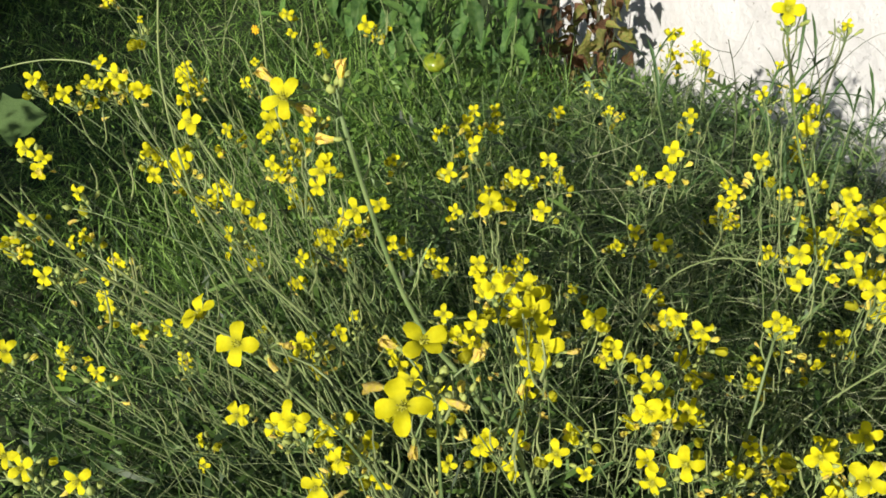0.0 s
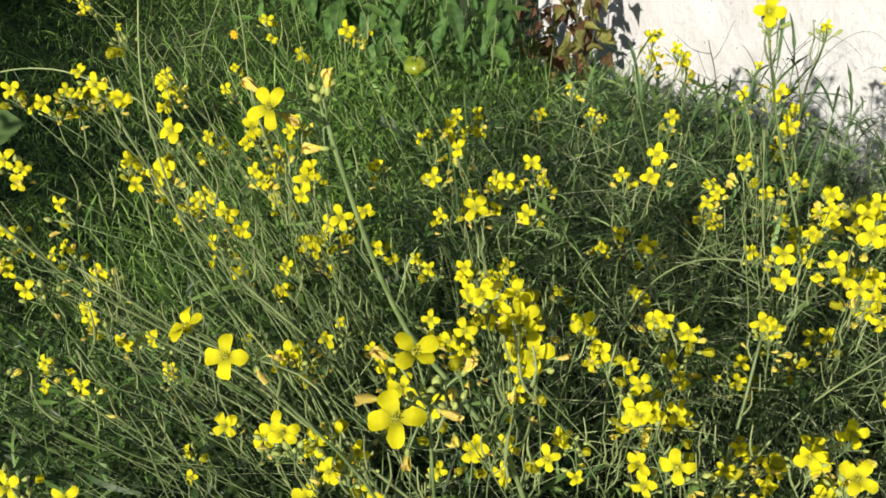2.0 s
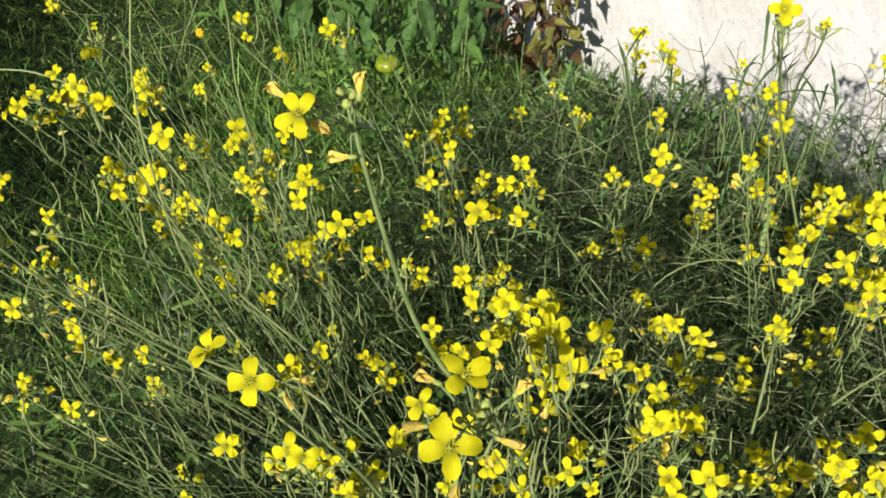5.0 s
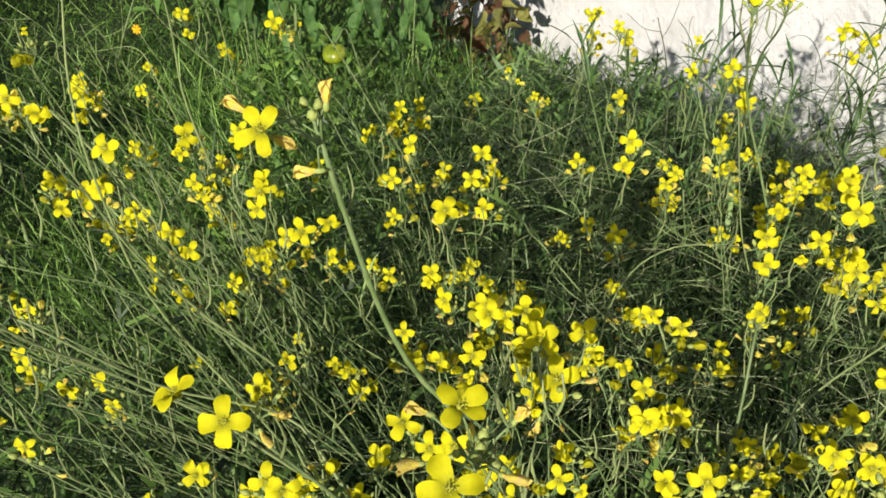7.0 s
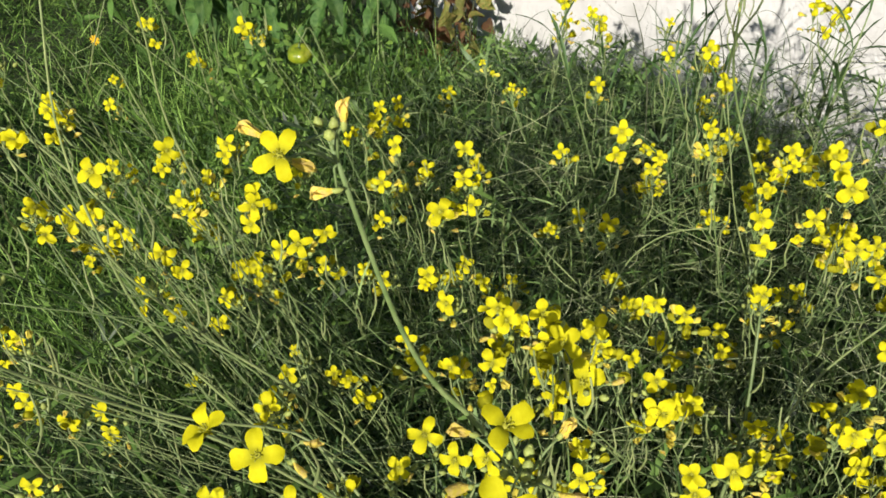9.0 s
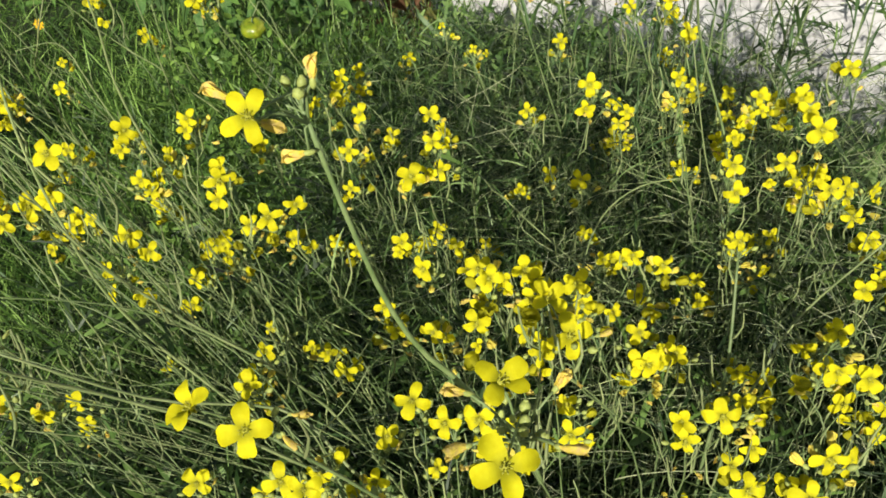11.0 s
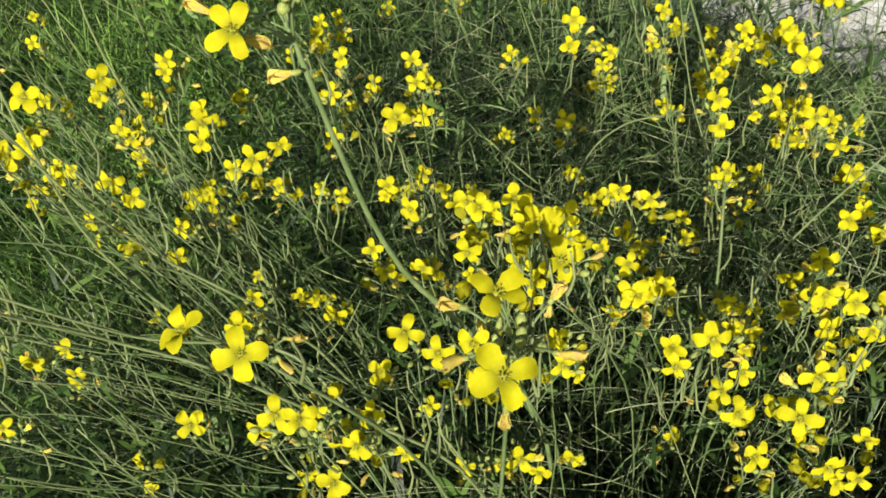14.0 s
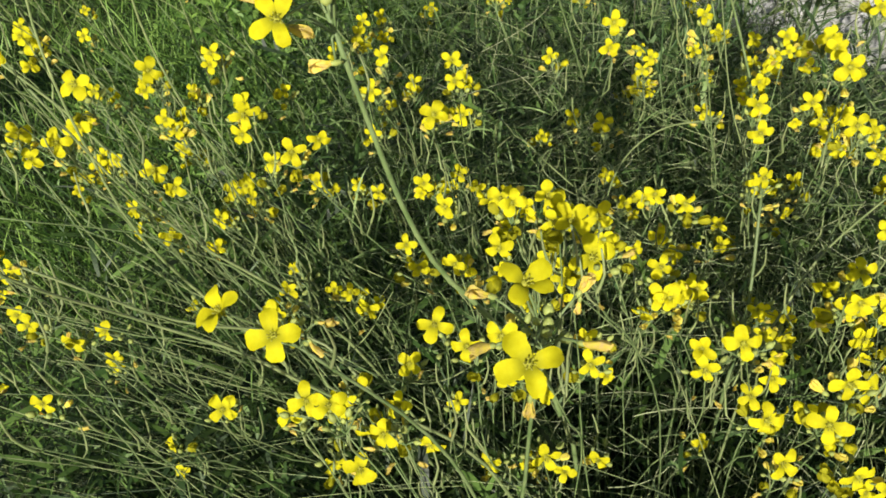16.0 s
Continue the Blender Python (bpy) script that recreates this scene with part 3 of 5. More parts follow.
LEFT_EDGE = [
    (-0.358, 0.586, 0.689, 20, 0), (-0.339, 0.593, 0.674, 20, 1), (-0.333, 0.514, 0.661, 22, 2), (-0.311, 0.459, 0.631, 16, 2),
    (-0.309, 0.430, 0.629, 20, 1), (-0.299, 0.499, 0.590, 16, 0), (-0.267, 0.400, 0.621, 18, 0), (-0.367, 0.510, 0.460, 18, 1),
    (-0.249, 0.324, 0.620, 18, 0), (-0.208, 0.252, 0.612, 18, 0), (-0.189, 0.240, 0.617, 18, 0), (-0.161, 0.240, 0.610, 19, 0),
    (-0.217, 0.445, 0.422, 18, 0), (-0.255, 0.401, 0.535, 18, 0), (-0.339, 0.593, 0.495, 18, 0), (-0.243, 0.431, 0.669, 14, 0),
    (-0.272, 0.460, 0.549, 16, 0), (-0.047, 0.306, 0.562, 20, 0), (-0.039, 0.341, 0.541, 20, 0),
]
MORE = [
    (0.294, 0.472, 0.575, 22, 2), (0.322, 0.628, 0.563, 20, 1), (0.356, 0.831, 0.469, 18, 0), (0.240, 0.301, 0.575, 24, 1),
    (0.243, 0.427, 0.430, 20, 1), (0.197, 0.381, 0.491, 16, 0), (0.354, 1.031, 0.525, 16, 0), (0.114, 1.049, 0.495, 12, 0),
    (0.142, 0.988, 0.484, 14, 1), (0.096, 0.746, 0.373, 16, 0), (0.091, 0.417, 0.481, 20, 1), (0.301, 0.881, 0.550, 20, 0),
    (0.040, 0.375, 0.640, 18, 1), (0.050, 0.390, 0.625, 18, 0), (-0.372, 1.112, 0.510, 16, 0), (-0.272, 0.748, 0.568, 20, 2),
    (-0.161, 0.635, 0.606, 15, 1), (-0.329, 0.731, 0.693, 10, 0), (-0.456, 0.896, 0.682, 20, 2), (-0.321, 0.622, 0.670, 20, 1),
    (0.030, 0.365, 0.620, 18, 1), (0.066, 0.380, 0.628, 20, 1), (0.058, 0.372, 0.600, 18, 2),
]
BESIDE_LEFT = [
    (-0.469, 0.835, 0.589), (-0.344, 0.834, 0.606), (-0.341, 0.662, 0.675), (-0.328, 0.578, 0.514), (-0.324, 0.778, 0.618),
    (-0.307, 0.732, 0.491), (-0.301, 0.644, 0.587), (-0.285, 0.603, 0.591), (-0.281, 0.727, 0.513), (-0.279, 0.702, 0.518),
    (-0.260, 0.696, 0.524), (-0.223, 0.742, 0.571), (-0.195, 0.676, 0.553), (-0.183, 0.574, 0.561), (-0.161, 0.727, 0.459),
    (-0.156, 0.688, 0.477), (-0.148, 0.660, 0.481),
]
BESIDE_MIDDLE = [
    (-0.122, 0.487, 0.499), (-0.120, 0.475, 0.497), (-0.120, 0.860, 0.476), (-0.118, 0.555, 0.606), (-0.109, 0.590, 0.557),
    (-0.090, 0.366, 0.468), (-0.077, 0.364, 0.519), (-0.076, 0.574, 0.424), (-0.071, 0.360, 0.534), (-0.066, 0.548, 0.596),
    (-0.057, 0.808, 0.534), (-0.021, 0.871, 0.535), (0.009, 0.370, 0.428), (0.018, 0.298, 0.625), (0.033, 0.369, 0.520),
    (0.040, 0.403, 0.601), (0.040, 0.393, 0.386),
]
BESIDE_RIGHT = [
    (0.042, 0.427, 0.605), (0.051, 0.371, 0.491), (0.052, 0.631, 0.466), (0.057, 0.354, 0.426), (0.060, 0.381, 0.636),
    (0.078, 0.871, 0.449), (0.132, 0.331, 0.549), (0.167, 0.332, 0.496), (0.180, 0.335, 0.506), (0.184, 0.419, 0.330),
    (0.183, 0.615, 0.430), (0.218, 1.021, 0.546), (0.264, 0.783, 0.479), (0.269, 0.547, 0.481), (0.270, 0.826, 0.422),
    (0.280, 0.331, 0.405), (0.314, 0.393, 0.407),
]
BESIDE_FAR = [
    (0.322, 0.392, 0.436), (0.323, 0.557, 0.585), (0.325, 0.816, 0.459), (0.332, 0.594, 0.436), (0.349, 0.566, 0.517),
    (0.358, 0.713, 0.484), (0.362, 0.485, 0.466), (0.363, 0.757, 0.467), (0.366, 0.866, 0.394), (0.377, 0.653, 0.540),
    (0.388, 0.581, 0.486), (0.389, 0.970, 0.493), (0.393, 0.617, 0.580), (0.413, 0.582, 0.477),
]

# flowers that stand beside a chief flower share its stem; those that stand alone have a stem of their own
heads = [(patch, x, y, z, wide, extra, []) for patch in (CLOSE, RIGHT_CLOSE, RIGHT_MIDDLE, RIGHT_FAR, MIDDLE, LEFT_FAR, LEFT_LOW, LEFT_EDGE, MORE) for x, y, z, wide, extra in patch]
lone = []
for spot in BESIDE_LEFT + BESIDE_MIDDLE + BESIDE_RIGHT + BESIDE_FAR:
    mate = min(heads, key=lambda h: (Vector(h[1:4]) - Vector(spot)).length)
    if (Vector(mate[1:4]) - Vector(spot)).length < 0.034:
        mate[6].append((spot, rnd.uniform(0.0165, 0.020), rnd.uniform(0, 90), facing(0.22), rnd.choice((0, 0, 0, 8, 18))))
    else:
        lone.append((MORE, *spot, 20, 0, []))
for patch, x, y, z, wide, extra, mates in heads + lone:
    rocket((x, y, z), wide * (0.00118 if patch in (LEFT_FAR, LEFT_LOW) else 0.00106 if patch is MIDDLE else 0.00098), 0 if patch is CLOSE else extra + (rnd.random() < 0.25), others=mates, wilted=1 if patch in (CLOSE, LEFT_LOW) and x < 0.0 or y < 0.26 and x < -0.15 else None)

# the tall stem that carries the highest flower over the rest
rocket((-0.047, 0.318, 0.783), 0.0235, 0, roll=0, angles=(29, -36, 116, 190), normal=(-0.05, -0.75, 0.6), base=(0.10, 0.42, 0), thick=0.0017,
       via=[(0.07, 0.392, 0.42), (0.022, 0.377, 0.556), (-0.002, 0.369, 0.607), (-0.015, 0.361, 0.656), (-0.023, 0.350, 0.713)], neck=(-0.030, 0.342, 0.772), wilted=0, buds=5, fade_size=0.0112, bud_size=1.2, pods=1, leaves=0,
       faded=[((-0.023, 0.331, 0.785), (0.12, -0.1, 1)), ((-0.031, 0.340, 0.752), (-1, -0.2, 0.1)), ((-0.046, 0.325, 0.777), (0.9, -0.3, -0.3)), ((-0.052, 0.327, 0.786), (-0.8, 0.1, 0.6))])
# two flowers side by side over the leaning stalks
rocket((-0.075, 0.274, 0.675), 0.025, 0, roll=2, angles=(3, 94, 181, 270), normal=(-0.08, -0.70, 0.62), base=(0.08, 0.36, 0), thick=0.0011, neck=(-0.072, 0.288, 0.655), wilted=0, buds=7, leaves=0,
       others=[((-0.092, 0.278, 0.688), 0.023, 65, (-0.45, -0.15, 0.8), 20)], faded=[((-0.063, 0.278, 0.664), (0.5, -0.4, -0.9)), ((-0.059, 0.284, 0.668), (1, -0.3, 0.0))])
# the head nearest of all, with round green buds
rocket((0.016, 0.221, 0.690), 0.0270, 0, roll=12, angles=(12, 88, 172, 262), normal=(0.0, -0.66, 0.72), base=(0.05, 0.34, 0), thick=0.0012, neck=(0.026, 0.242, 0.680), wilted=0, buds=6, bud_size=0.7, fade_size=0.0100, leaves=0, pods=1,
       others=[((0.021, 0.246, 0.703), 0.0225, 8, (0.42, -0.42, 0.75), 22)],
       faded=[((0.041, 0.249, 0.690), (0.5, -0.1, 0.9)), ((0.006, 0.234, 0.688), (-1, -0.4, 0.2)), ((0.034, 0.219, 0.697), (1, -0.5, -0.1)), ((0.010, 0.252, 0.694), (-0.9, 0.0, 0.5)), ((0.017, 0.229, 0.662), (-0.15, -0.1, -1))])
rocket((0.070, 0.332, 0.631), 0.0265, 0, roll=4, normal=(0.05, -0.75, 0.55), base=(0.14, 0.40, 0), via=[(0.13, 0.37, 0.40), (0.10, 0.345, 0.54), (0.073, 0.325, 0.60)], neck=(0.071, 0.334, 0.620), wilted=2,
       others=[((0.064, 0.349, 0.642), 0.021, 20, (0.1, -0.5, 0.8), 10)], faded=[((0.060, 0.318, 0.618), (-0.3, -0.2, -1)), ((0.082, 0.325, 0.634), (1, 0, 0.1))])
rocket((0.234, 0.474, 0.544), 0.020, 1, base=(0.17, 0.42, 0), wilted=2, thick=0.0016)
rocket((0.227, 0.556, 0.745), 0.026, 0, base=(0.33, 0.70, 0), wilted=1, buds=9, thick=0.0012, via=[(0.325, 0.66, 0.42), (0.272, 0.645, 0.62)])
rocket((0.317, 0.706, 0.684), 0.012, 0, base=(0.40, 0.90, 0), thick=0.0014, via=[(0.36, 0.86, 0.50)], wilted=0)


# ---- bare stalks that arch over the mass ----
def stalk(knots, thick, label="bare grey-green rocket stalk arching over the plants", mat=PALE_STEM, twigs=2):
    base = Vector(knots[0])
    ob = thing("bare_stalk", base, label, "stalk", "bare stalks")
    line = curve_points(knots, 22)
    thick *= 0.66
    part("stem", mesh_of("stem", *tube([p - base for p in line], thick * 1.2, thick * 0.6, 6), mat), ob)
    for a in range(twigs):
        p = line[rnd.randrange(9, 20)] - base
        way = Vector((rnd.uniform(-1, 1), rnd.uniform(-1, 1), rnd.uniform(0.3, 1.2))).normalized()
        tip = p + way * rnd.uniform(0.03, 0.08)
        bend = p.lerp(tip, 0.5) + Vector((0, 0, -0.006))
        part("twig", mesh_of("twig", *tube(curve_points([p, bend, tip], 6), thick * 0.5, thick * 0.25, 5), mat), ob)


stalk([(0.0, 0.56, 0), (-0.14, 0.54, 0.38), (-0.20, 0.526, 0.541), (-0.206, 0.51, 0.645), (-0.20, 0.501, 0.726), (-0.182, 0.50, 0.80)], 0.0016, twigs=0)
stalk([(-0.06, 0.74, 0), (-0.14, 0.70, 0.40), (-0.177, 0.69, 0.532), (-0.190, 0.69, 0.595), (-0.195, 0.69, 0.647), (-0.192, 0.69, 0.690), (-0.191, 0.69, 0.721), (-0.193, 0.69, 0.765)], 0.0017, twigs=0)
stalk([(-0.20, 0.95, 0), (-0.29, 0.88, 0.42), (-0.303, 0.838, 0.593), (-0.282, 0.809, 0.646), (-0.25, 0.83, 0.71)], 0.0014)
stalk([(0.08, 0.40, 0), (-0.02, 0.41, 0.36), (-0.112, 0.408, 0.514), (-0.177, 0.405, 0.581), (-0.21, 0.368, 0.655), (-0.235, 0.33, 0.75)], 0.0017)
stalk([(0.06, 0.46, 0), (-0.06, 0.48, 0.42), (-0.154, 0.48, 0.575), (-0.18, 0.471, 0.631), (-0.20, 0.46, 0.71)], 0.0016)
stalk([(0.10, 0.36, 0), (0.02, 0.36, 0.40), (-0.047, 0.362, 0.514), (-0.084, 0.396, 0.55), (-0.151, 0.387, 0.592), (-0.21, 0.375, 0.66)], 0.0017)
stalk([(0.14, 0.38, 0), (0.20, 0.40, 0.40), (0.23, 0.413, 0.476), (0.261, 0.429, 0.506), (0.296, 0.423, 0.554), (0.34, 0.42, 0.60)], 0.0015)
stalk([(0.28, 0.58, 0), (0.28, 0.58, 0.40), (0.276, 0.581, 0.474), (0.262, 0.594, 0.536), (0.254, 0.617, 0.63)], 0.0012)
stalk([(0.12, 0.50, 0), (0.13, 0.52, 0.38), (0.141, 0.55, 0.462), (0.171, 0.593, 0.491), (0.214, 0.615, 0.503), (0.27, 0.626, 0.495)], 0.0014)
stalk([(0.10, 0.80, 0), (0.09, 0.76, 0.42), (0.106, 0.707, 0.461), (0.128, 0.668, 0.448), (0.163, 0.606, 0.43), (0.21, 0.57, 0.40)], 0.0013)
stalk([(-0.14, 0.78, 0), (-0.27, 0.76, 0.45), (-0.334, 0.755, 0.594), (-0.36, 0.755, 0.616), (-0.407, 0.755, 0.639), (-0.44, 0.755, 0.645), (-0.472, 0.755, 0.644), (-0.514, 0.755, 0.636), (-0.568, 0.755, 0.619)], 0.0017, twigs=1)
FINE_STALK = "thin pale rocket stalk with side twigs"
stalk([(-0.16, 0.76, 0), (-0.26, 0.73, 0.40), (-0.309, 0.72, 0.562), (-0.325, 0.72, 0.645), (-0.328, 0.72, 0.671), (-0.328, 0.72, 0.694), (-0.349, 0.72, 0.721)], 0.0009, FINE_STALK, twigs=4)
stalk([(-0.10, 0.78, 0), (-0.17, 0.76, 0.38), (-0.24, 0.75, 0.52), (-0.271, 0.75, 0.587), (-0.298, 0.75, 0.643), (-0.318, 0.75, 0.684), (-0.346, 0.75, 0.713)], 0.0009, FINE_STALK, twigs=5)
stalk([(-0.12, 0.84, 0), (-0.19, 0.81, 0.42), (-0.242, 0.80, 0.558), (-0.266, 0.80, 0.604), (-0.283, 0.80, 0.636), (-0.294, 0.80, 0.664), (-0.313, 0.80, 0.697)], 0.0009, FINE_STALK, twigs=3)
stalk([(-0.06, 0.93, 0), (-0.13, 0.91, 0.42), (-0.196, 0.90, 0.55), (-0.226, 0.90, 0.586), (-0.255, 0.90, 0.621), (-0.281, 0.90, 0.661)], 0.0009, FINE_STALK, twigs=3)
stalk([(-0.15, 0.80, 0), (-0.21, 0.75, 0.50), (-0.231, 0.74, 0.634), (-0.234, 0.74, 0.653), (-0.239, 0.74, 0.665), (-0.247, 0.74, 0.67), (-0.258, 0.74, 0.67), (-0.276, 0.74, 0.668)], 0.0008, FINE_STALK, twigs=0)
stalk([(-0.18, 0.80, 0), (-0.31, 0.76, 0.54), (-0.361, 0.755, 0.610), (-0.387, 0.755, 0.600), (-0.409, 0.755, 0.601), (-0.425, 0.755, 0.611)], 0.0009, FINE_STALK, twigs=1)


for a in range(9):
    x, y, top = rnd.uniform(-0.38, -0.08), rnd.uniform(0.62, 1.0), rnd.uniform(0.56, 0.72)
    far, sway = rnd.uniform(0.02, 0.16), rnd.gauss(0, 0.03)
    stalk([(x + far, y, 0), (x + far * 0.7, y + sway * 0.5, top * 0.6), (x + far * 0.3, y + sway, top * 0.85), (x, y + sway * 1.2, top)], rnd.uniform(0.0008, 0.0013), "tall thin pale rocket stalk with short twigs", PALE_STEM, rnd.choice((1, 2, 3)))


# thinner bare stalks that lean outwards over the open side
for a in range(30):
    x, y, far = rnd.uniform(-0.12, 0.10), rnd.uniform(0.30, 0.68), rnd.uniform(0.16, 0.40)
    top = rnd.uniform(0.36, 0.54)
    sway = rnd.gauss(0, 0.028)
    stalk([(x + 0.05, y, 0), (x - far * 0.30, y + sway * 0.45, top * 0.60), (x - far * 0.66, y + sway, top * 0.84), (x - far, y + sway * 1.4, top)], rnd.choice((0.0005, 0.0006, 0.0007, 0.0008, 0.0010)), "thin pale rocket stalk leaning outwards", PALE_STEM, rnd.choice((1, 1, 2)))
# curled stalks that lie across the dark mass
for a in range(60):
    x, y, z = rnd.uniform(0.0, 0.5), rnd.uniform(0.3, 0.95), rnd.uniform(0.34, 0.47)
    if math.hypot(x - 0.17, y - 0.41) < 0.08:
        continue
    turn, far, bow = rnd.uniform(0, 6.28), rnd.uniform(0.05, 0.11), rnd.uniform(-0.05, 0.05)
    dx, dy = math.cos(turn), math.sin(turn)
    stalk([(x - dx * far * 0.6, y - dy * far * 0.6, 0), (x - dx * far, y - dy * far, z - 0.06), (x - dy * bow, y + dx * bow, z), (x + dx * far, y + dy * far, z - rnd.uniform(-0.02, 0.05)), (x + dx * far * 1.7 + dy * bow, y + dy * far * 1.7 - dx * bow, z - rnd.uniform(0, 0.09))],
          rnd.uniform(0.0006, 0.0010), "thin curled grey-green stalk across the plants", STEM, 1)
stalk([(0.27, 0.88, 0), (0.276, 0.87, 0.45), (0.268, 0.866, 0.56), (0.252, 0.86, 0.62)], 0.0012, "dark withered stalk with side twigs before the white wall", BARK, 6)
stalk([(0.36, 0.90, 0), (0.37, 0.89, 0.45), (0.36, 0.885, 0.56), (0.33, 0.87, 0.62)], 0.0011, "dark withered stalk with side twigs before the white wall", BARK, 6)
stalk([(0.44, 0.88, 0), (0.44, 0.87, 0.42), (0.46, 0.87, 0.54), (0.51, 0.86, 0.62)], 0.0012, "dark withered stalk with side twigs before the white wall", BARK, 6)
stalk([(0.50, 0.92, 0), (0.50, 0.91, 0.42), (0.53, 0.90, 0.50), (0.60, 0.90, 0.58)], 0.0011, "dark withered stalk with side twigs before the white wall", BARK, 5)

stalk([(0.36, 0.99, 0), (0.385, 0.96, 0.30), (0.424, 0.95, 0.368), (0.478, 0.95, 0.381), (0.538, 0.95, 0.390), (0.62, 0.94, 0.40)], 0.0022, "dry brown twig lying across before the white wall", BARK, 4)


# ---- the undergrowth: blades, fine stalks and small leaves that nobody could count ----
rng = np.random.default_rng(11)


def ribbons(name, mat, base, way, length, width, droop, steps=5, flat=None):
    """Tapered curved blades: base points, first directions, lengths, widths and how far each one bends to the ground."""
    n = len(base)
    way = way / np.linalg.norm(way, axis=1, keepdims=True)
    side = np.cross(way, np.array([0, 0, 1.0]))
    side /= np.linalg.norm(side, axis=1, keepdims=True) + 1e-9
    turn = rng.uniform(-1.0, 1.0, (n, 1)) if flat is None else np.full((n, 1), flat)
    across = side * np.cos(turn) + np.cross(way, side) * np.sin(turn)
    verts = np.empty((n, steps + 1, 2, 3))
    for a in range(steps + 1):
        u = a / steps
        p = base + way * (length * u)[:, None] - np.array([0, 0, 1.0]) * (droop * length * u * u)[:, None]
        w = (width * 0.5 * (0.55 + 0.9 * u) * max(0.04, 1 - u ** 2.5))[:, None] if steps > 3 else (width * 0.5 * (0.25 + np.sin(np.pi * u) * 0.75) * max(0.05, 1 - u ** 4))[:, None]
        verts[:, a, 0], verts[:, a, 1] = p - across * w, p + across * w
    verts[..., 2] = np.maximum(verts[..., 2], 0.005)
    k = 2 * (steps + 1)
    q = np.array([(2 * a, 2 * a + 1, 2 * a + 3, 2 * a + 2) for a in range(steps)])
    faces = (np.arange(n)[:, None, None] * k + q[None]).reshape(-1, 4)
    return stuff_mesh(name, verts.reshape(-1, 3), faces, mat)


def stuff_mesh(name, verts, faces, mat):
    me = bpy.data.meshes.new(name)
    me.vertices.add(len(verts))
    me.vertices.foreach_set("co", verts.astype(np.float32).ravel())
    me.loops.add(faces.size)
    me.loops.foreach_set("vertex_index", faces.astype(np.int32).ravel())
    me.polygons.add(len(faces))
    me.polygons.foreach_set("loop_start", np.arange(0, faces.size, 4, dtype=np.int32))
    me.polygons.foreach_set("use_smooth", np.ones(len(faces), dtype=bool))
    me.materials.append(mat)
    me.update(calc_edges=True)
    me.validate()
    return me


def stalks(name, mat, p0, p1, p2, radius, steps=8):
    """Thin three-sided stalks along quadratic curves."""
    n = len(p0)
    verts = np.empty((n, steps + 1, 3, 3))
    u = np.array([0.4, 0.7, 0.3])
    for a in range(steps + 1):
        s = a / steps
        p = p0 * (1 - s) ** 2 + p1 * 2 * s * (1 - s) + p2 * s * s
        d = (p1 - p0) * (1 - s) + (p2 - p1) * s
        d /= np.linalg.norm(d, axis=1, keepdims=True) + 1e-9
        x = np.cross(d, u)
        x /= np.linalg.norm(x, axis=1, keepdims=True) + 1e-9
        y = np.cross(d, x)
        r = (radius * (1 - 0.65 * s))[:, None]
        for c in range(3):
            verts[:, a, c] = p + r * (x * math.cos(2.094 * c) + y * math.sin(2.094 * c))
    q = np.array([(3 * a + c, 3 * a + (c + 1) % 3, 3 * a + 3 + (c + 1) % 3, 3 * a + 3 + c) for a in range(steps) for c in range(3)])
    faces = (np.arange(n)[:, None, None] * 3 * (steps + 1) + q[None]).reshape(-1, 4)
    return stuff_mesh(name, verts.reshape(-1, 3), faces, mat)


def lobed(lobes, wide, reach):
    """Corners and quads of one narrow leaf along x with pointed side lobes, one unit long."""
    verts, faces = [], []
    rows = [0, 0.2, 0.42, 0.62, 0.82, 1.0]
    half = [0.6, 0.9, 1.0, 1.1, 1.0, 0.08]
    lift = lambda u: 0.34 * u - 0.42 * u * u
    for u, h in zip(rows, half):
        verts += [(u, h * wide, lift(u) + 0.3 * wide), (u, -h * wide, lift(u) + 0.3 * wide)]
    faces += [(2 * a, 2 * a + 1, 2 * a + 3, 2 * a + 2) for a in range(5)]
    for u, side, size in lobes:
        k, y = len(verts), side * wide * 0.8
        tip = u + 0.16 * size, side * (wide + reach * size)
        verts += [(u, y, lift(u)), (u + 0.10, y, lift(u + 0.1)), (tip[0] + 0.035, tip[1], lift(u) + 0.05 * size), (tip[0] - 0.015, tip[1] * 0.97, lift(u) + 0.05 * size)]
        faces.append((k, k + 1, k + 2, k + 3))
    return np.array(verts, float), np.array(faces)


SHAPES = [lobed(((0.28, 1, 0.8), (0.34, -1, 1.0), (0.52, 1, 1.1), (0.60, -1, 0.9)), 0.036, 0.17),
          lobed(((0.40, 1, 1.0), (0.50, -1, 0.8)), 0.046, 0.15),
          lobed((), 0.050, 0.1),
          lobed(((0.22, -1, 0.7), (0.30, 1, 0.9), (0.45, -1, 1.1), (0.55, 1, 1.0), (0.68, -1, 0.7), (0.74, 1, 0.6)), 0.032, 0.15)]


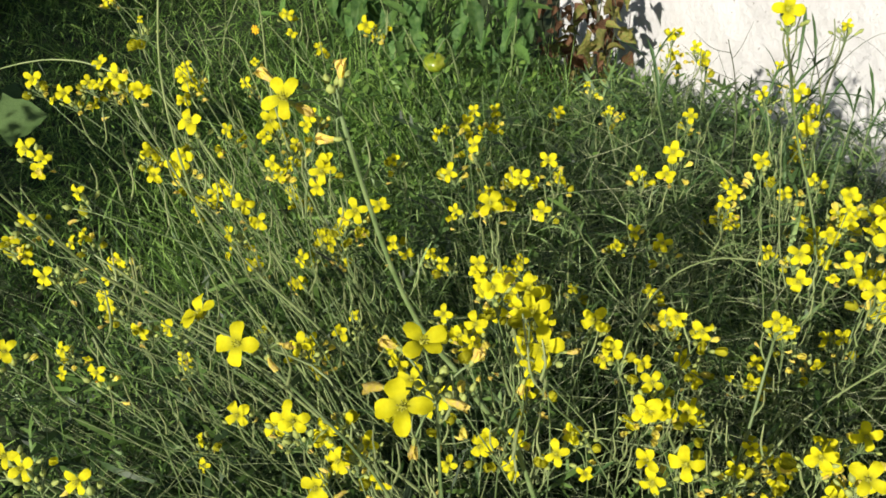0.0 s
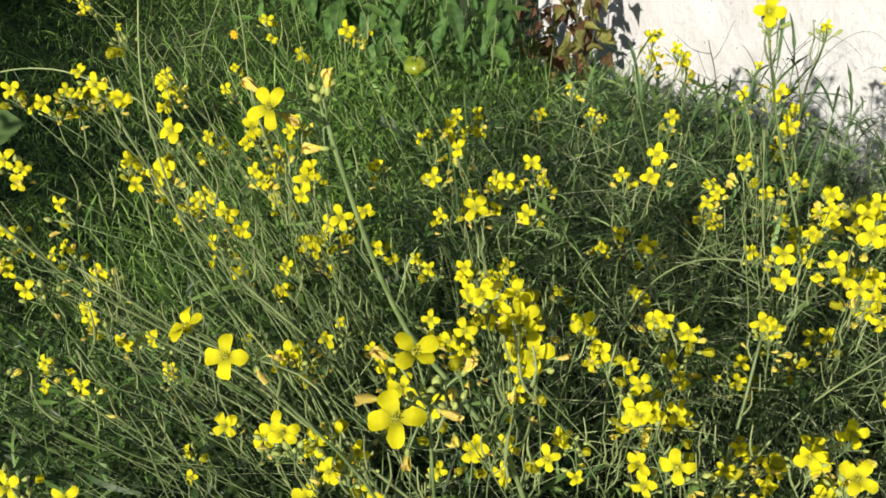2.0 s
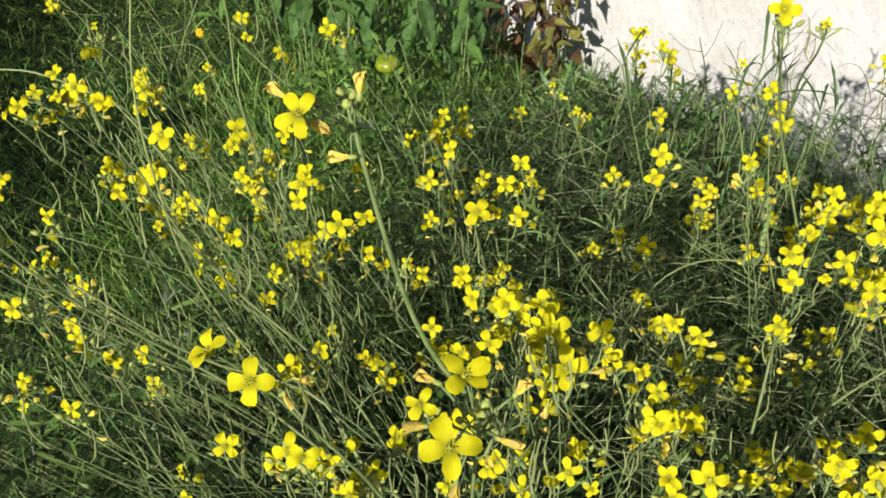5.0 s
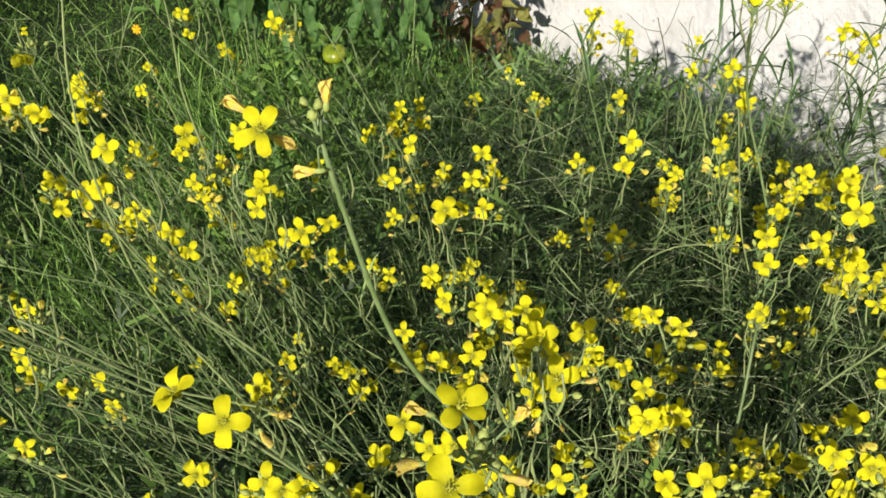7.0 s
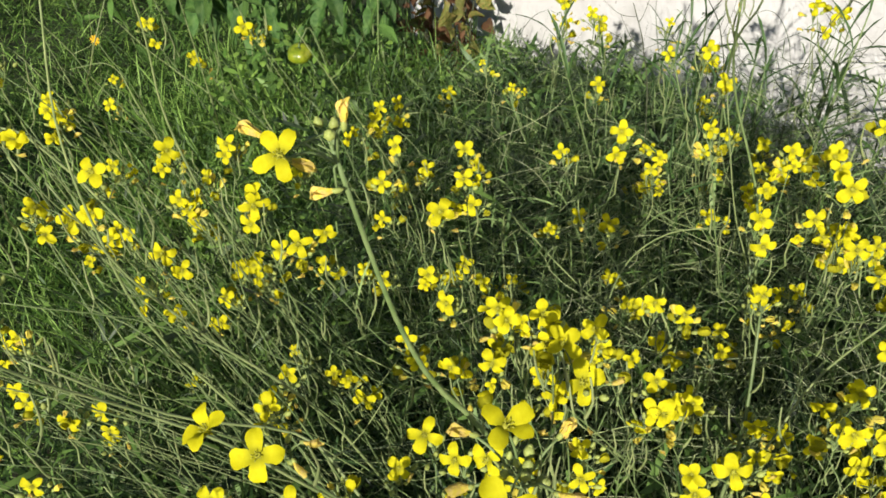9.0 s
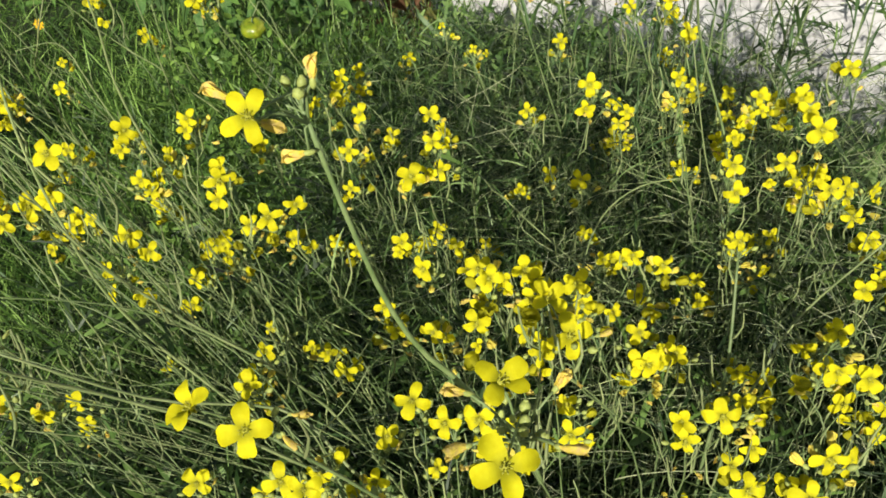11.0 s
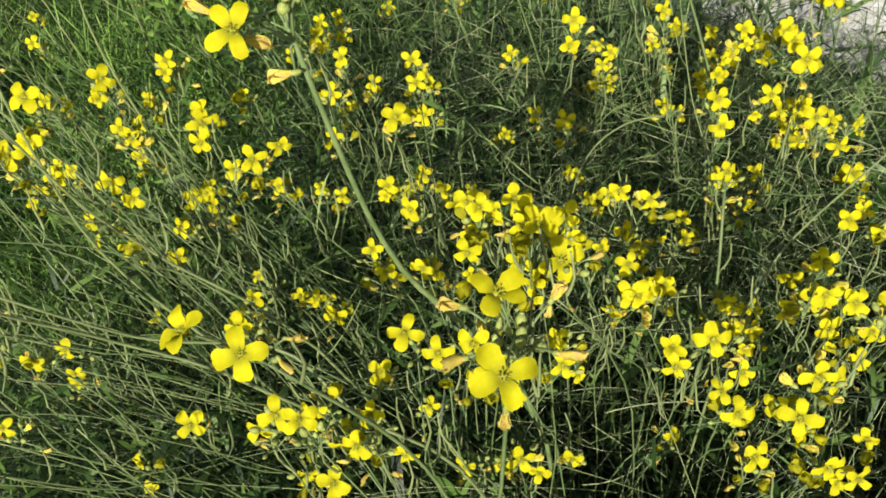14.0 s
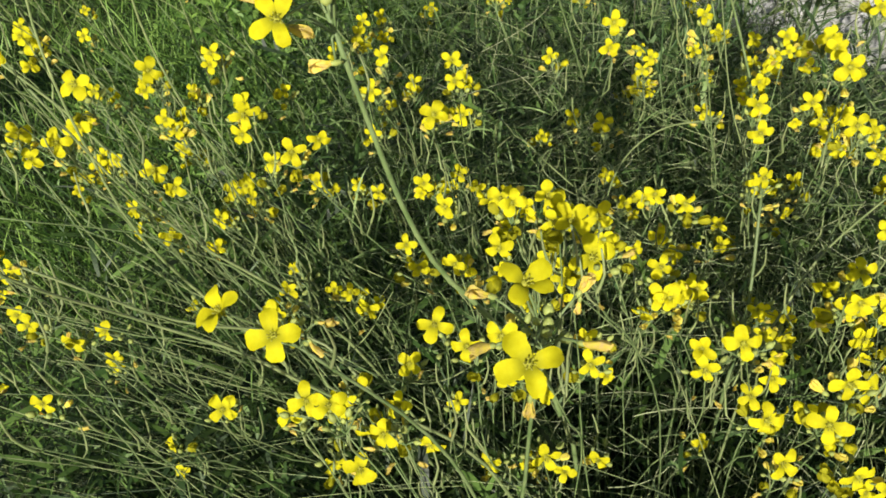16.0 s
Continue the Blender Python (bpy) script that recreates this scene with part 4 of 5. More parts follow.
def leaves_of(name, mat, base, way, size):
    """Lobed leaves set on the points, their midribs along the directions."""
    way = way / np.linalg.norm(way, axis=1, keepdims=True)
    pick = rng.integers(0, len(SHAPES), len(base))
    all_verts, all_faces, count = [], [], 0
    for c, (v, f) in enumerate(SHAPES):
        p, x, k = base[pick == c], way[pick == c], size[pick == c]
        n = len(p)
        y = np.cross(np.array([0, 0, 1.0]), x)
        y /= np.linalg.norm(y, axis=1, keepdims=True) + 1e-9
        z = np.cross(x, y)
        roll = rng.normal(0, 0.7, (n, 1))
        y, z = y * np.cos(roll) + z * np.sin(roll), z * np.cos(roll) - y * np.sin(roll)
        q = p[:, None] + k[:, None, None] * (v[None, :, :1] * x[:, None] + v[None, :, 1:2] * y[:, None] + v[None, :, 2:] * z[:, None])
        q[..., 2] = np.maximum(q[..., 2], 0.004)
        all_verts.append(q.reshape(-1, 3))
        all_faces.append((np.arange(n)[:, None, None] * len(v) + f[None]).reshape(-1, 4) + count)
        count += n * len(v)
    return stuff_mesh(name, np.vstack(all_verts), np.vstack(all_faces), mat)


def put(name, me, label, category):
    return tagged(new(name, me), label, category, kind="stuff")


def inside(n, x0, x1, y0, y1, keep):
    """n points of the plan in a rectangle for which keep(x, y) is a chance."""
    out = np.empty((0, 2))
    while len(out) < n:
        p = np.column_stack([rng.uniform(x0, x1, 2 * n), rng.uniform(y0, y1, 2 * n)])
        p = p[rng.random(len(p)) < keep(p[:, 0], p[:, 1])]
        p = p[(p[:, 0] + 0.10) * 0.818 + (p[:, 1] - 2.749) * 0.574 < -0.04]     # before the wall
        out = np.vstack([out, p])
    return out[:n]


def mass(x, y):
    """How thick the rocket stands: 1 in its mass, falling off to the lawn."""
    # the near side runs on unseen under the camera and shades the depths
    return 1 / (1 + np.exp((np.hypot((x - 0.18) / 0.66, (y - 0.40) / 0.84) - 0.95) * 8))


def tallness(p):
    """The mass stands lower at its rim."""
    return np.clip(1.28 - 0.48 * np.hypot((p[:, 0] - 0.15) * 0.8, p[:, 1] - 0.6), 0.65, 1)


def clumps(x, y):
    """Thick and thin places in the mass, a few centimetres across."""
    a = np.sin(x * 47 + 3 * np.sin(y * 29)) * np.sin(y * 41 + 2.5 * np.sin(x * 23 + 1))
    b = np.sin(x * 19 + y * 13 + 0.7) * np.sin(y * 17 - x * 11)
    return np.clip(0.42 + 0.5 * a + 0.35 * b, 0.04, 1)


def hollow(x, y):
    """A thin, deep place in the middle of the near mass."""
    return 1 - 0.8 * np.exp(-((x - 0.17) / 0.075) ** 2 - ((y - 0.41) / 0.10) ** 2)


def leafy(x, y):
    """Where leaves stand: in clumps, and packed along the unseen near rim to block the sun."""
    return np.where(y < 0.26, 0.9, clumps(x, y) * hollow(x, y))


def leaf_height(p):
    r = rng.random(len(p))
    # leaves of the unseen near rim sit higher, added shade for those behind
    return (0.04 + 0.37 * np.where(p[:, 1] < 0.26, r ** 0.6, r ** 1.3)) * tallness(p)


def ways(n, up, spread):
    a = rng.uniform(0, 2 * np.pi, n)
    s = spread * rng.uniform(0.25, 1.3, n)
    return np.column_stack([np.cos(a) * s, np.sin(a) * s, up * rng.uniform(0.6, 1.2, n)])


def on(p, z):
    return np.column_stack([p, z])


# leaves are kept off the flowers towards the sun and, roughly, towards the camera
HEADS = np.array([h[1:4] for h in heads + lone] + [spot for h in heads for spot, *_ in h[6]])


def clear(*points):
    """Which of the pieces, given by points on them, leave the flowers free."""
    keep = np.ones(len(points[0]), bool)
    for q in points:
        # the second direction is set to fit the camera's view
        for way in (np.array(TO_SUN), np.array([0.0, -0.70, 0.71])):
            d = q[:, None] - HEADS[None]
            k = np.clip(d @ way, 0.004, 0.24)
            keep &= (np.linalg.norm(d - k[..., None] * way, axis=2) > 0.014).all(axis=1)
    return keep


def along(p, way, length):
    """Two points on each leaf: half way along it and near its tip."""
    step = way / np.linalg.norm(way, axis=1, keepdims=True) * length[:, None]
    return p + step * 0.45, p + step * 0.9


# short lawn all round, taller grass in and behind the rocket
p = inside(17000, -3.4, 1.6, -1.2, 4.8, lambda x, y: (1 - 0.75 * mass(x, y)) * (0.35 + 0.65 * (np.hypot(x + 0.3, y - 1.4) < 1.5)))
n = len(p)
put("grass", ribbons("grass", BLADE, on(p, np.zeros(n)), ways(n, 1, 0.8), rng.uniform(0.06, 0.17, n) * (1 + 0.9 * mass(p[:, 0], p[:, 1])), rng.uniform(0.002, 0.0042, n), rng.uniform(0.1, 0.7, n)), "short green grass between the wild flowers", "grass")
p = inside(9000, -1.1, 0.42, 0.85, 2.25, lambda x, y: 0.25 + 0.75 * np.exp(-((x + 0.25) / 0.45) ** 2 - ((y - 1.4) / 0.5) ** 2))
n = len(p)
put("tall_grass", ribbons("tall_grass", BLADE, on(p, rng.uniform(0, 0.10, n)), ways(n, 1, 0.7), rng.uniform(0.10, 0.27, n) * np.clip(1.25 - 0.35 * np.abs(p[:, 0] + 0.2) / 0.3, 0.45, 1), rng.uniform(0.0018, 0.0045, n), rng.uniform(0.1, 0.75, n), 6), "tall bright green grass behind the rocket", "grass")
p = inside(3400, -0.50, 0.16, 1.20, 1.72, lambda x, y: np.where(x > -0.28, 1.0, 0.45))
n = len(p)
put("grass_tufts", ribbons("grass_tufts", BLADE, on(p, rng.uniform(0.0, 0.12, n)), ways(n, 1, 0.55), rng.uniform(0.14, 0.31, n) * np.where(p[:, 0] > -0.28, 1.22, 1), rng.uniform(0.0022, 0.0048, n), rng.uniform(0.15, 0.8, n), 6), "tufts of long green grass before the weeds", "grass")
p = inside(9000, -2.4, -0.3, 1.2, 4.4, lambda x, y: 0.4 + 0.6 * (y > 1.6))
n = len(p)
put("lawn", ribbons("lawn", BLADE, on(p, np.zeros(n)), ways(n, 0.9, 0.9), rng.uniform(0.08, 0.22, n), rng.uniform(0.002, 0.005, n), rng.uniform(0.2, 0.8, n)), "rough lawn of green grass beyond the rocket", "grass")
# fine rocket stalks: they lean outwards from the crowns
p = inside(3000, -0.55, 0.90, -0.45, 1.35, lambda x, y: mass(x, y) * hollow(x, y) * (0.3 + 0.7 * clumps(x, y)) * np.where(x < 0, np.where((y < 0.30) | (x < -0.13) & (y < 0.65), 0.3, 0.65), 1))
n = len(p)
top = p + np.column_stack([rng.normal(-0.02, 0.10, n) - 0.26 * np.clip(0.12 - p[:, 0], 0, 0.4) / 0.4, rng.normal(0, 0.10, n)])
p0, p2 = on(p, np.zeros(n)), on(top, rng.uniform(0.16, 0.46, n) * tallness(p))
loose = np.where(p[:, 0] < 0.04, 0.018, 0.06)
p1 = (p0 + p2) / 2 + np.column_stack([rng.normal(0, 1, n) * loose, rng.normal(0, 1, n) * loose, rng.uniform(0.0, 0.18, n) * np.clip(loose / 0.03, 0, 1)])
c = clear((p0 + 6 * p1 + 9 * p2) / 16, p2)
p, p0, p1, p2, n = p[c], p0[c], p1[c], p2[c], c.sum()
put("stalk_tangle", stalks("stalk_tangle", FINE, p0, p1, p2, np.where(p[:, 0] < 0.04, rng.uniform(0.0003, 0.00065, n), rng.uniform(0.0004, 0.0008, n))), "tangle of thin grey-green rocket stalks", "stalks")
# curled dry and green stalks that lie across one another
p = inside(3000, -0.35, 0.85, -0.1, 1.30, lambda x, y: mass(x, y) * hollow(x, y) * np.where(x < 0.02, 0.35, 1))
n = len(p)
p0 = on(p, rng.uniform(0.16, 0.45, n) * tallness(p))
a, far = rng.uniform(0, 2 * np.pi, n), rng.uniform(0.06, 0.22, n)
p2 = p0 + np.column_stack([np.cos(a) * far, np.sin(a) * far, rng.normal(0, 0.04, n)])
p1 = (p0 + p2) / 2 + rng.normal(0, 1, (n, 3)) * (far * np.where(p[:, 0] < 0.05, 0.16, 0.38))[:, None]
for q in (p0, p1, p2):
    q[:, 2] = np.minimum(q[:, 2], 0.50)
c = clear(p0, (p0 + 2 * p1 + p2) / 4, p2)
p0, p1, p2, n = p0[c], p1[c], p2[c], c.sum()
put("curled_stalks", stalks("curled_stalks", FINE, p0, p1, p2, rng.uniform(0.0003, 0.0007, n) + 0.0004 * (rng.random(n) > 0.9), 10), "pale curled stalks lying across the mass", "stalks")
# thin pale twigs that twist over the dark of the mass
p = inside(900, 0.04, 0.62, 0.30, 1.02, lambda x, y: mass(x, y) * hollow(x, y))
n = len(p)
p0 = on(p, rng.uniform(0.30, 0.45, n) * tallness(p))
a, far = rng.uniform(0, 2 * np.pi, n), rng.uniform(0.03, 0.13, n)
p2 = p0 + np.column_stack([np.cos(a) * far, np.sin(a) * far, rng.normal(0.01, 0.03, n)])
p1 = (p0 + p2) / 2 + rng.normal(0, 1, (n, 3)) * (far * 0.30)[:, None]
c = clear(p0, (p0 + 2 * p1 + p2) / 4, p2)
p0, p1, p2, n = p0[c], p1[c], p2[c], c.sum()
put("pale_twigs", stalks("pale_twigs", TWIG, p0, p1, p2, rng.uniform(0.0003, 0.0006, n), 10), "thin pale grey-green twigs twisting over the mass", "stalks")
# long pale stalks that lie over to the open side
p = inside(150, -0.30, 0.15, 0.28, 0.70, lambda x, y: 0.3 + 0.7 * mass(x, y))
n = len(p)
p0 = on(p, rng.uniform(0.05, 0.3, n))
p2 = p0 + np.column_stack([rng.uniform(-0.42, -0.14, n), rng.normal(0.0, 0.07, n), rng.uniform(0.10, 0.26, n)])
p2[:, 2] = np.minimum(p2[:, 2], 0.54)
p1 = (p0 + p2) / 2 + np.column_stack([rng.normal(0, 0.012, n), rng.normal(0, 0.014, n), rng.uniform(-0.01, 0.03, n)])
put("leaning_stalks", stalks("leaning_stalks", FINE, p0, p1, p2, rng.uniform(0.00025, 0.0006, n), 10), "long pale rocket stalks leaning outwards", "stalks")
# narrow leaves up in the mass
p = inside(17000, -0.5, 0.95, -0.20, 1.40, lambda x, y: mass(x, y) * leafy(x, y))
n = len(p)
q, w, size = on(p, leaf_height(p)), ways(n, 0.8, 1.0) + rng.normal(0, 0.3, (n, 3)), rng.uniform(0.02, 0.065, n)
c = clear(*along(q, w, size))
n = c.sum()
put("narrow_leaves", ribbons("narrow_leaves", SMALL, q[c], w[c], size[c], rng.uniform(0.0013, 0.0030, n), rng.uniform(0.0, 0.8, n), 4), "narrow dark green rocket leaves", "leaves")
p = inside(6500, -0.60, 0.05, -0.05, 0.75, lambda x, y: 0.3 + 0.7 * clumps(x, y))
n = len(p)
put("low_leaves", leaves_of("low_leaves", SMALL, on(p, 0.03 + 0.29 * rng.random(n) ** 1.2), ways(n, 0.4, 1.0) + rng.normal(0, 0.25, (n, 3)), rng.uniform(0.02, 0.055, n)), "low dark green leaves under the leaning stalks", "leaves")
p = inside(8500, -0.4, 0.85, -0.15, 1.30, lambda x, y: mass(x, y) * leafy(x, y))
n = len(p)
q, w, size = on(p, leaf_height(p)), ways(n, 0.45, 1.0) + rng.normal(0, 0.25, (n, 3)), rng.uniform(0.03, 0.07, n)
c = clear(*along(q, w, size))
put("lobed_leaves", leaves_of("lobed_leaves", SMALL, q[c], w[c], size[c]), "short dark green lobed rocket leaves", "leaves")


# thin curved leaves that stand out of the back of the mass
p = inside(2300, -0.12, 0.50, 0.60, 1.20, lambda x, y: 0.35 + 0.65 * clumps(x, y))
n = len(p)
q, w, size = on(p, rng.uniform(0.30, 0.44, n) * tallness(p)), ways(n, 0.8, 0.9), rng.uniform(0.04, 0.11, n)
c = clear(*along(q, w, size))
n = c.sum()
put("curved_leaves", ribbons("curved_leaves", CURVED, q[c], w[c], size[c], rng.uniform(0.0012, 0.0026, n), rng.uniform(0.3, 1.1, n), 6), "thin curved grey-green leaves over the mass", "leaves")


# the strip between the rocket and the wall
def strip(x, y):
    d = -((x + 0.10) * 0.818 + (y - 2.749) * 0.574)
    return np.where((d < 0.75) & (y < 1.75), 1.0, 0.02) * (1 - 0.6 * mass(x, y)) * np.where(d < 0.42, 0.35, 1.0) * np.where(x > 0.48, 0.75, 1.0)


def low(p, least=0.05):
    tuft = 0.80 + 0.30 * np.sin(p[:, 0] * 31 + 4 * np.sin(p[:, 1] * 17)) * np.sin(p[:, 1] * 23 + 1.3)
    return np.clip(0.48 - 0.36 * (p[:, 1] - 1.0) - 0.85 * np.maximum(p[:, 0] - 0.38, 0), least, 0.46) * tuft


p = inside(8500, 0.12, 1.5, 0.3, 1.9, strip)
n = len(p)
put("strip_leaves", leaves_of("strip_leaves", STRAP, on(p, rng.uniform(0.0, 0.95, n) * low(p)), ways(n, 0.75, 0.9), rng.uniform(0.035, 0.085, n)), "narrow lobed dark leaves at the foot of the wall", "leaves")
p = inside(1000, 0.15, 1.5, 0.3, 1.9, strip)
n = len(p)
put("strip_grass", ribbons("strip_grass", BLADE, on(p, np.zeros(n)), ways(n, 1, 0.7), rng.uniform(0.5, 1.1, n) * low(p, 0.08), rng.uniform(0.002, 0.004, n), rng.uniform(0.1, 0.6, n)), "green grass at the foot of the wall", "grass")
p = inside(520, 0.15, 1.5, 0.3, 1.8, strip)
n = len(p)
p0, p2 = on(p, np.zeros(n)), on(p + rng.normal(0, 0.09, (n, 2)), rng.uniform(0.4, 1.1, n) * low(p))
behind = (p2[:, 0] + 0.10) * 0.818 + (p2[:, 1] - 2.749) * 0.574 > -0.03
p2[behind, :2] = p0[behind, :2]
p1 = (p0 + p2) / 2 + np.column_stack([rng.normal(0, 0.03, n) - 0.02, rng.normal(0, 0.03, n) - 0.02, rng.uniform(0, 0.12, n)])
put("strip_stalks", stalks("strip_stalks", FINE, p0, p1, p2, rng.uniform(0.0005, 0.001, n)), "thin stalks at the foot of the wall", "stalks")
# low weeds with little leaves behind the rocket
p = inside(21000, -2.0, 0.62, 0.85, 4.2, lambda x, y: (1 - 0.8 * mass(x, y)) * np.where(y < 2.2, 1, 0.35))
n = len(p)
hill = 0.06 + 0.30 * np.exp(-((p[:, 0] + 0.18) / 0.38) ** 2 - ((p[:, 1] - 1.5) / 0.55) ** 2)
put("low_weeds", ribbons("low_weeds", WEED, on(p, 0.02 + rng.uniform(0, 1, n) * hill), ways(n, 0.5, 1.0), rng.uniform(0.012, 0.034, n) * np.where(p[:, 0] < -0.35, 0.75, 1), rng.uniform(0.005, 0.014, n) * np.where(p[:, 0] < -0.35, 0.45, 1), rng.uniform(0.0, 0.6, n), 3), "low green weeds with small leaves", "weeds")


# ---- leafy shoots before the wall ----
def long_leaf(seed):
    r = random.Random(seed)
    rows = [0.11 * a / 9 for a in range(10)]
    half = [0.0009, 0.0013, 0.0019, 0.0022, 0.0030, 0.0021, 0.0019, 0.0025, 0.0014, 0.0003]
    half = [h * r.uniform(1.0, 1.6) for h in half]
    bow = r.uniform(1.5, 4.0)
    return mesh_of("leaf", *sheet(rows, half, 0.5, [0.3 * u - bow * u * u for u in rows]), LEAF)


LONG = [long_leaf(a) for a in range(5)]


def shoot(x, y, tall, count):
    """An upright rocket shoot without flowers, its narrow leaves held up round the stem."""
    ob = thing("rocket_shoot", (x, y, 0), "leafy dark green rocket shoot without flowers before the white wall", "wild plant", "leafy shoots")
    lean = Vector((rnd.uniform(-0.10, 0.06), rnd.uniform(-0.05, 0.03), 0))
    line = curve_points([(0, 0, 0), lean * 0.35 + Vector((0, 0, tall * 0.55)), lean + Vector((0, 0, tall))], 12)
    part("stem", mesh_of("stem", *tube(line, 0.0017, 0.0008, 6), STEM), ob)
    count = count * 3 // 2
    for a in range(count):
        p = line[min(11, 4 + a * 8 // count)]
        part("leaf", rnd.choice(LONG), ob, Matrix.Translation(p) @ Matrix.Rotation(a * 2.4 + rnd.uniform(-0.4, 0.4), 4, "Z") @ Matrix.Rotation(radians(rnd.uniform(-75, -15)), 4, "Y") @ Matrix.Scale(rnd.uniform(0.35, 0.72), 4))


for x, y, tall, count in ((0.27, 0.88, 0.58, 12), (0.30, 0.93, 0.52, 10), (0.22, 1.00, 0.48, 10), (0.35, 0.90, 0.50, 12), (0.40, 0.87, 0.54, 12),
                          (0.44, 0.86, 0.60, 12), (0.48, 0.92, 0.52, 12), (0.53, 0.84, 0.50, 12), (0.17, 1.06, 0.44, 10), (0.38, 0.98, 0.46, 12),
                          (0.58, 0.92, 0.46, 12), (0.32, 0.80, 0.46, 10), (0.62, 0.80, 0.46, 12), (0.12, 1.12, 0.42, 10), (0.47, 0.76, 0.44, 10), (0.54, 0.70, 0.44, 10), (0.66, 0.84, 0.48, 10), (0.56, 0.76, 0.47, 12),
                          (0.31, 1.01, 0.54, 14), (0.34, 1.03, 0.50, 14), (0.37, 0.99, 0.54, 14), (0.40, 0.93, 0.52, 14), (0.44, 0.96, 0.49, 14), (0.47, 0.91, 0.52, 16), (0.50, 0.93, 0.58, 8), (0.54, 0.86, 0.60, 10), (0.53, 0.80, 0.56, 8), (0.34, 1.12, 0.46, 12), (0.43, 0.85, 0.50, 14)):
    shoot(x, y, tall, count)


# ---- broad-leaved weeds at the end of the wall and at the open side ----
def broad_leaf(seed, wide, mat=BROAD):
    r = random.Random(seed)
    verts, faces = [], []
    rows = [0, 0.08, 0.2, 0.35, 0.5, 0.65, 0.8, 0.92, 1.0]
    half = [0.02, 0.12, 0.24, 0.30, 0.28, 0.22, 0.14, 0.06, 0.004]
    half = [h * wide * r.uniform(0.86, 1.14) for h in half]
    arch = [0.10 * u - 0.32 * u * u + 0.015 * math.sin(9 * u) for u in rows]
    return mesh_of("leaf", *sheet(rows, half, r.uniform(0.15, 0.45), arch), mat)


BROADS = [broad_leaf(a, w) for a, w in enumerate((0.55, 0.5, 0.7, 0.45))]
ROUNDS = [broad_leaf(a + 9, w, PALE) for a, w in enumerate((1.7, 1.9))]


def weed(x, y, tall, count, size, meshes, label, lowest=2):
    ob = thing("broadleaf_weed", (x, y, 0), label, "weed", "broad-leaved weeds")
    lean = Vector((rnd.uniform(-0.08, 0.08), rnd.uniform(-0.08, 0.04), 0))
    line = curve_points([(0, 0, 0), lean * 0.4 + Vector((0, 0, tall * 0.5)), lean + Vector((0, 0, tall))], 12)
    part("stem", mesh_of("stem", *tube(line, 0.003, 0.0014, 6), STEM), ob)
    for a in range(count):
        p = line[min(11, lowest + a * (12 - lowest) // count)]
        part("leaf", rnd.choice(meshes), ob, Matrix.Translation(p) @ Matrix.Rotation(a * 2.4 + rnd.uniform(-0.5, 0.5), 4, "Z") @ Matrix.Rotation(radians(rnd.uniform(-30, 60)), 4, "Y") @ Matrix.Rotation(radians(rnd.uniform(-25, 25)), 4, "X") @ Matrix.Scale(size * rnd.uniform(0.7, 1.1), 4))
    return ob


for x, y, tall in ((-0.33, 1.78, 0.50), (-0.22, 1.72, 0.48), (-0.05, 1.72, 0.46), (-0.10, 1.95, 0.55), (0.0, 2.05, 0.55),
                   (-0.22, 2.0, 0.55), (-0.42, 1.95, 0.50), (-0.36, 2.25, 0.5), (-0.15, 2.3, 0.6), (-0.55, 2.2, 0.45), (-0.75, 2.5, 0.4), (-0.5, 2.7, 0.5), (-0.3, 2.75, 0.6), (-1.0, 2.8, 0.35)):
    weed(x, y, tall, 16, 0.075, BROADS, "leafy weed with long green pointed leaves beside the wall")
for x, y, tall in ((-0.05, 1.86, 0.50), (-0.12, 1.78, 0.48), (-0.16, 2.12, 0.56), (-0.28, 1.95, 0.52)):
    weed(x, y, tall, 18, 0.085, BROADS, "tall weed with long green pointed leaves beside the wall")
round_weed = weed(-1.04, 1.36, 0.40, 0, 0.12, ROUNDS, "weed with large rounded pale green leaves", 9)
for a, (dx, dy, dz) in enumerate(((0.0, 0.0, 0.385), (-0.07, 0.03, 0.34), (0.03, -0.02, 0.30), (0.0, 0.05, 0.26))):
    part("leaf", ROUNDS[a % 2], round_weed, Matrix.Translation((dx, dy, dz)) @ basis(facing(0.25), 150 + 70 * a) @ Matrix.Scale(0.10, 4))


# ---- large drooping leaves at the end of the wall ----
def dock_leaf(seed):
    """A long oval leaf with a keel, side veins in relief and a waved margin."""
    r = random.Random(seed)
    verts, faces, rows, across = [], [], 17, 9
    for a in range(rows):
        u = a / (rows - 1)
        half = 0.19 * math.sin(math.pi * min(1, 0.06 + 0.94 * u) ** 0.78) ** 0.8 + 0.006
        for c in range(across):
            v = 2 * c / (across - 1) - 1
            wave = 0.030 * abs(v) ** 2 * math.sin(21 * u + seed * 1.7 + (1.4 if v > 0 else 0))
            vein = 0.010 * math.cos(34 * (u - 0.16 * abs(v))) * (1 - abs(v))
            verts.append(Vector((u, v * half * (1 + r.gauss(0, 0.02)), 0.16 * u - 0.42 * u * u + 0.10 * abs(v) * half / 0.2 + wave + vein)))
    for a in range(rows - 1):
        for c in range(across - 1):
            faces.append((a * across + c, a * across + c + 1, (a + 1) * across + c + 1, (a + 1) * across + c))
    rib = tube([Vector((u, 0, 0.16 * u - 0.42 * u * u - 0.004)) for u in (-0.25, 0, 0.25, 0.5, 0.75, 0.98)], 0.016, 0.004, 5)
    return mesh_of("leaf", *joined([(verts, faces), rib]), DOCK)


DOCKS = [dock_leaf(a) for a in range(4)]


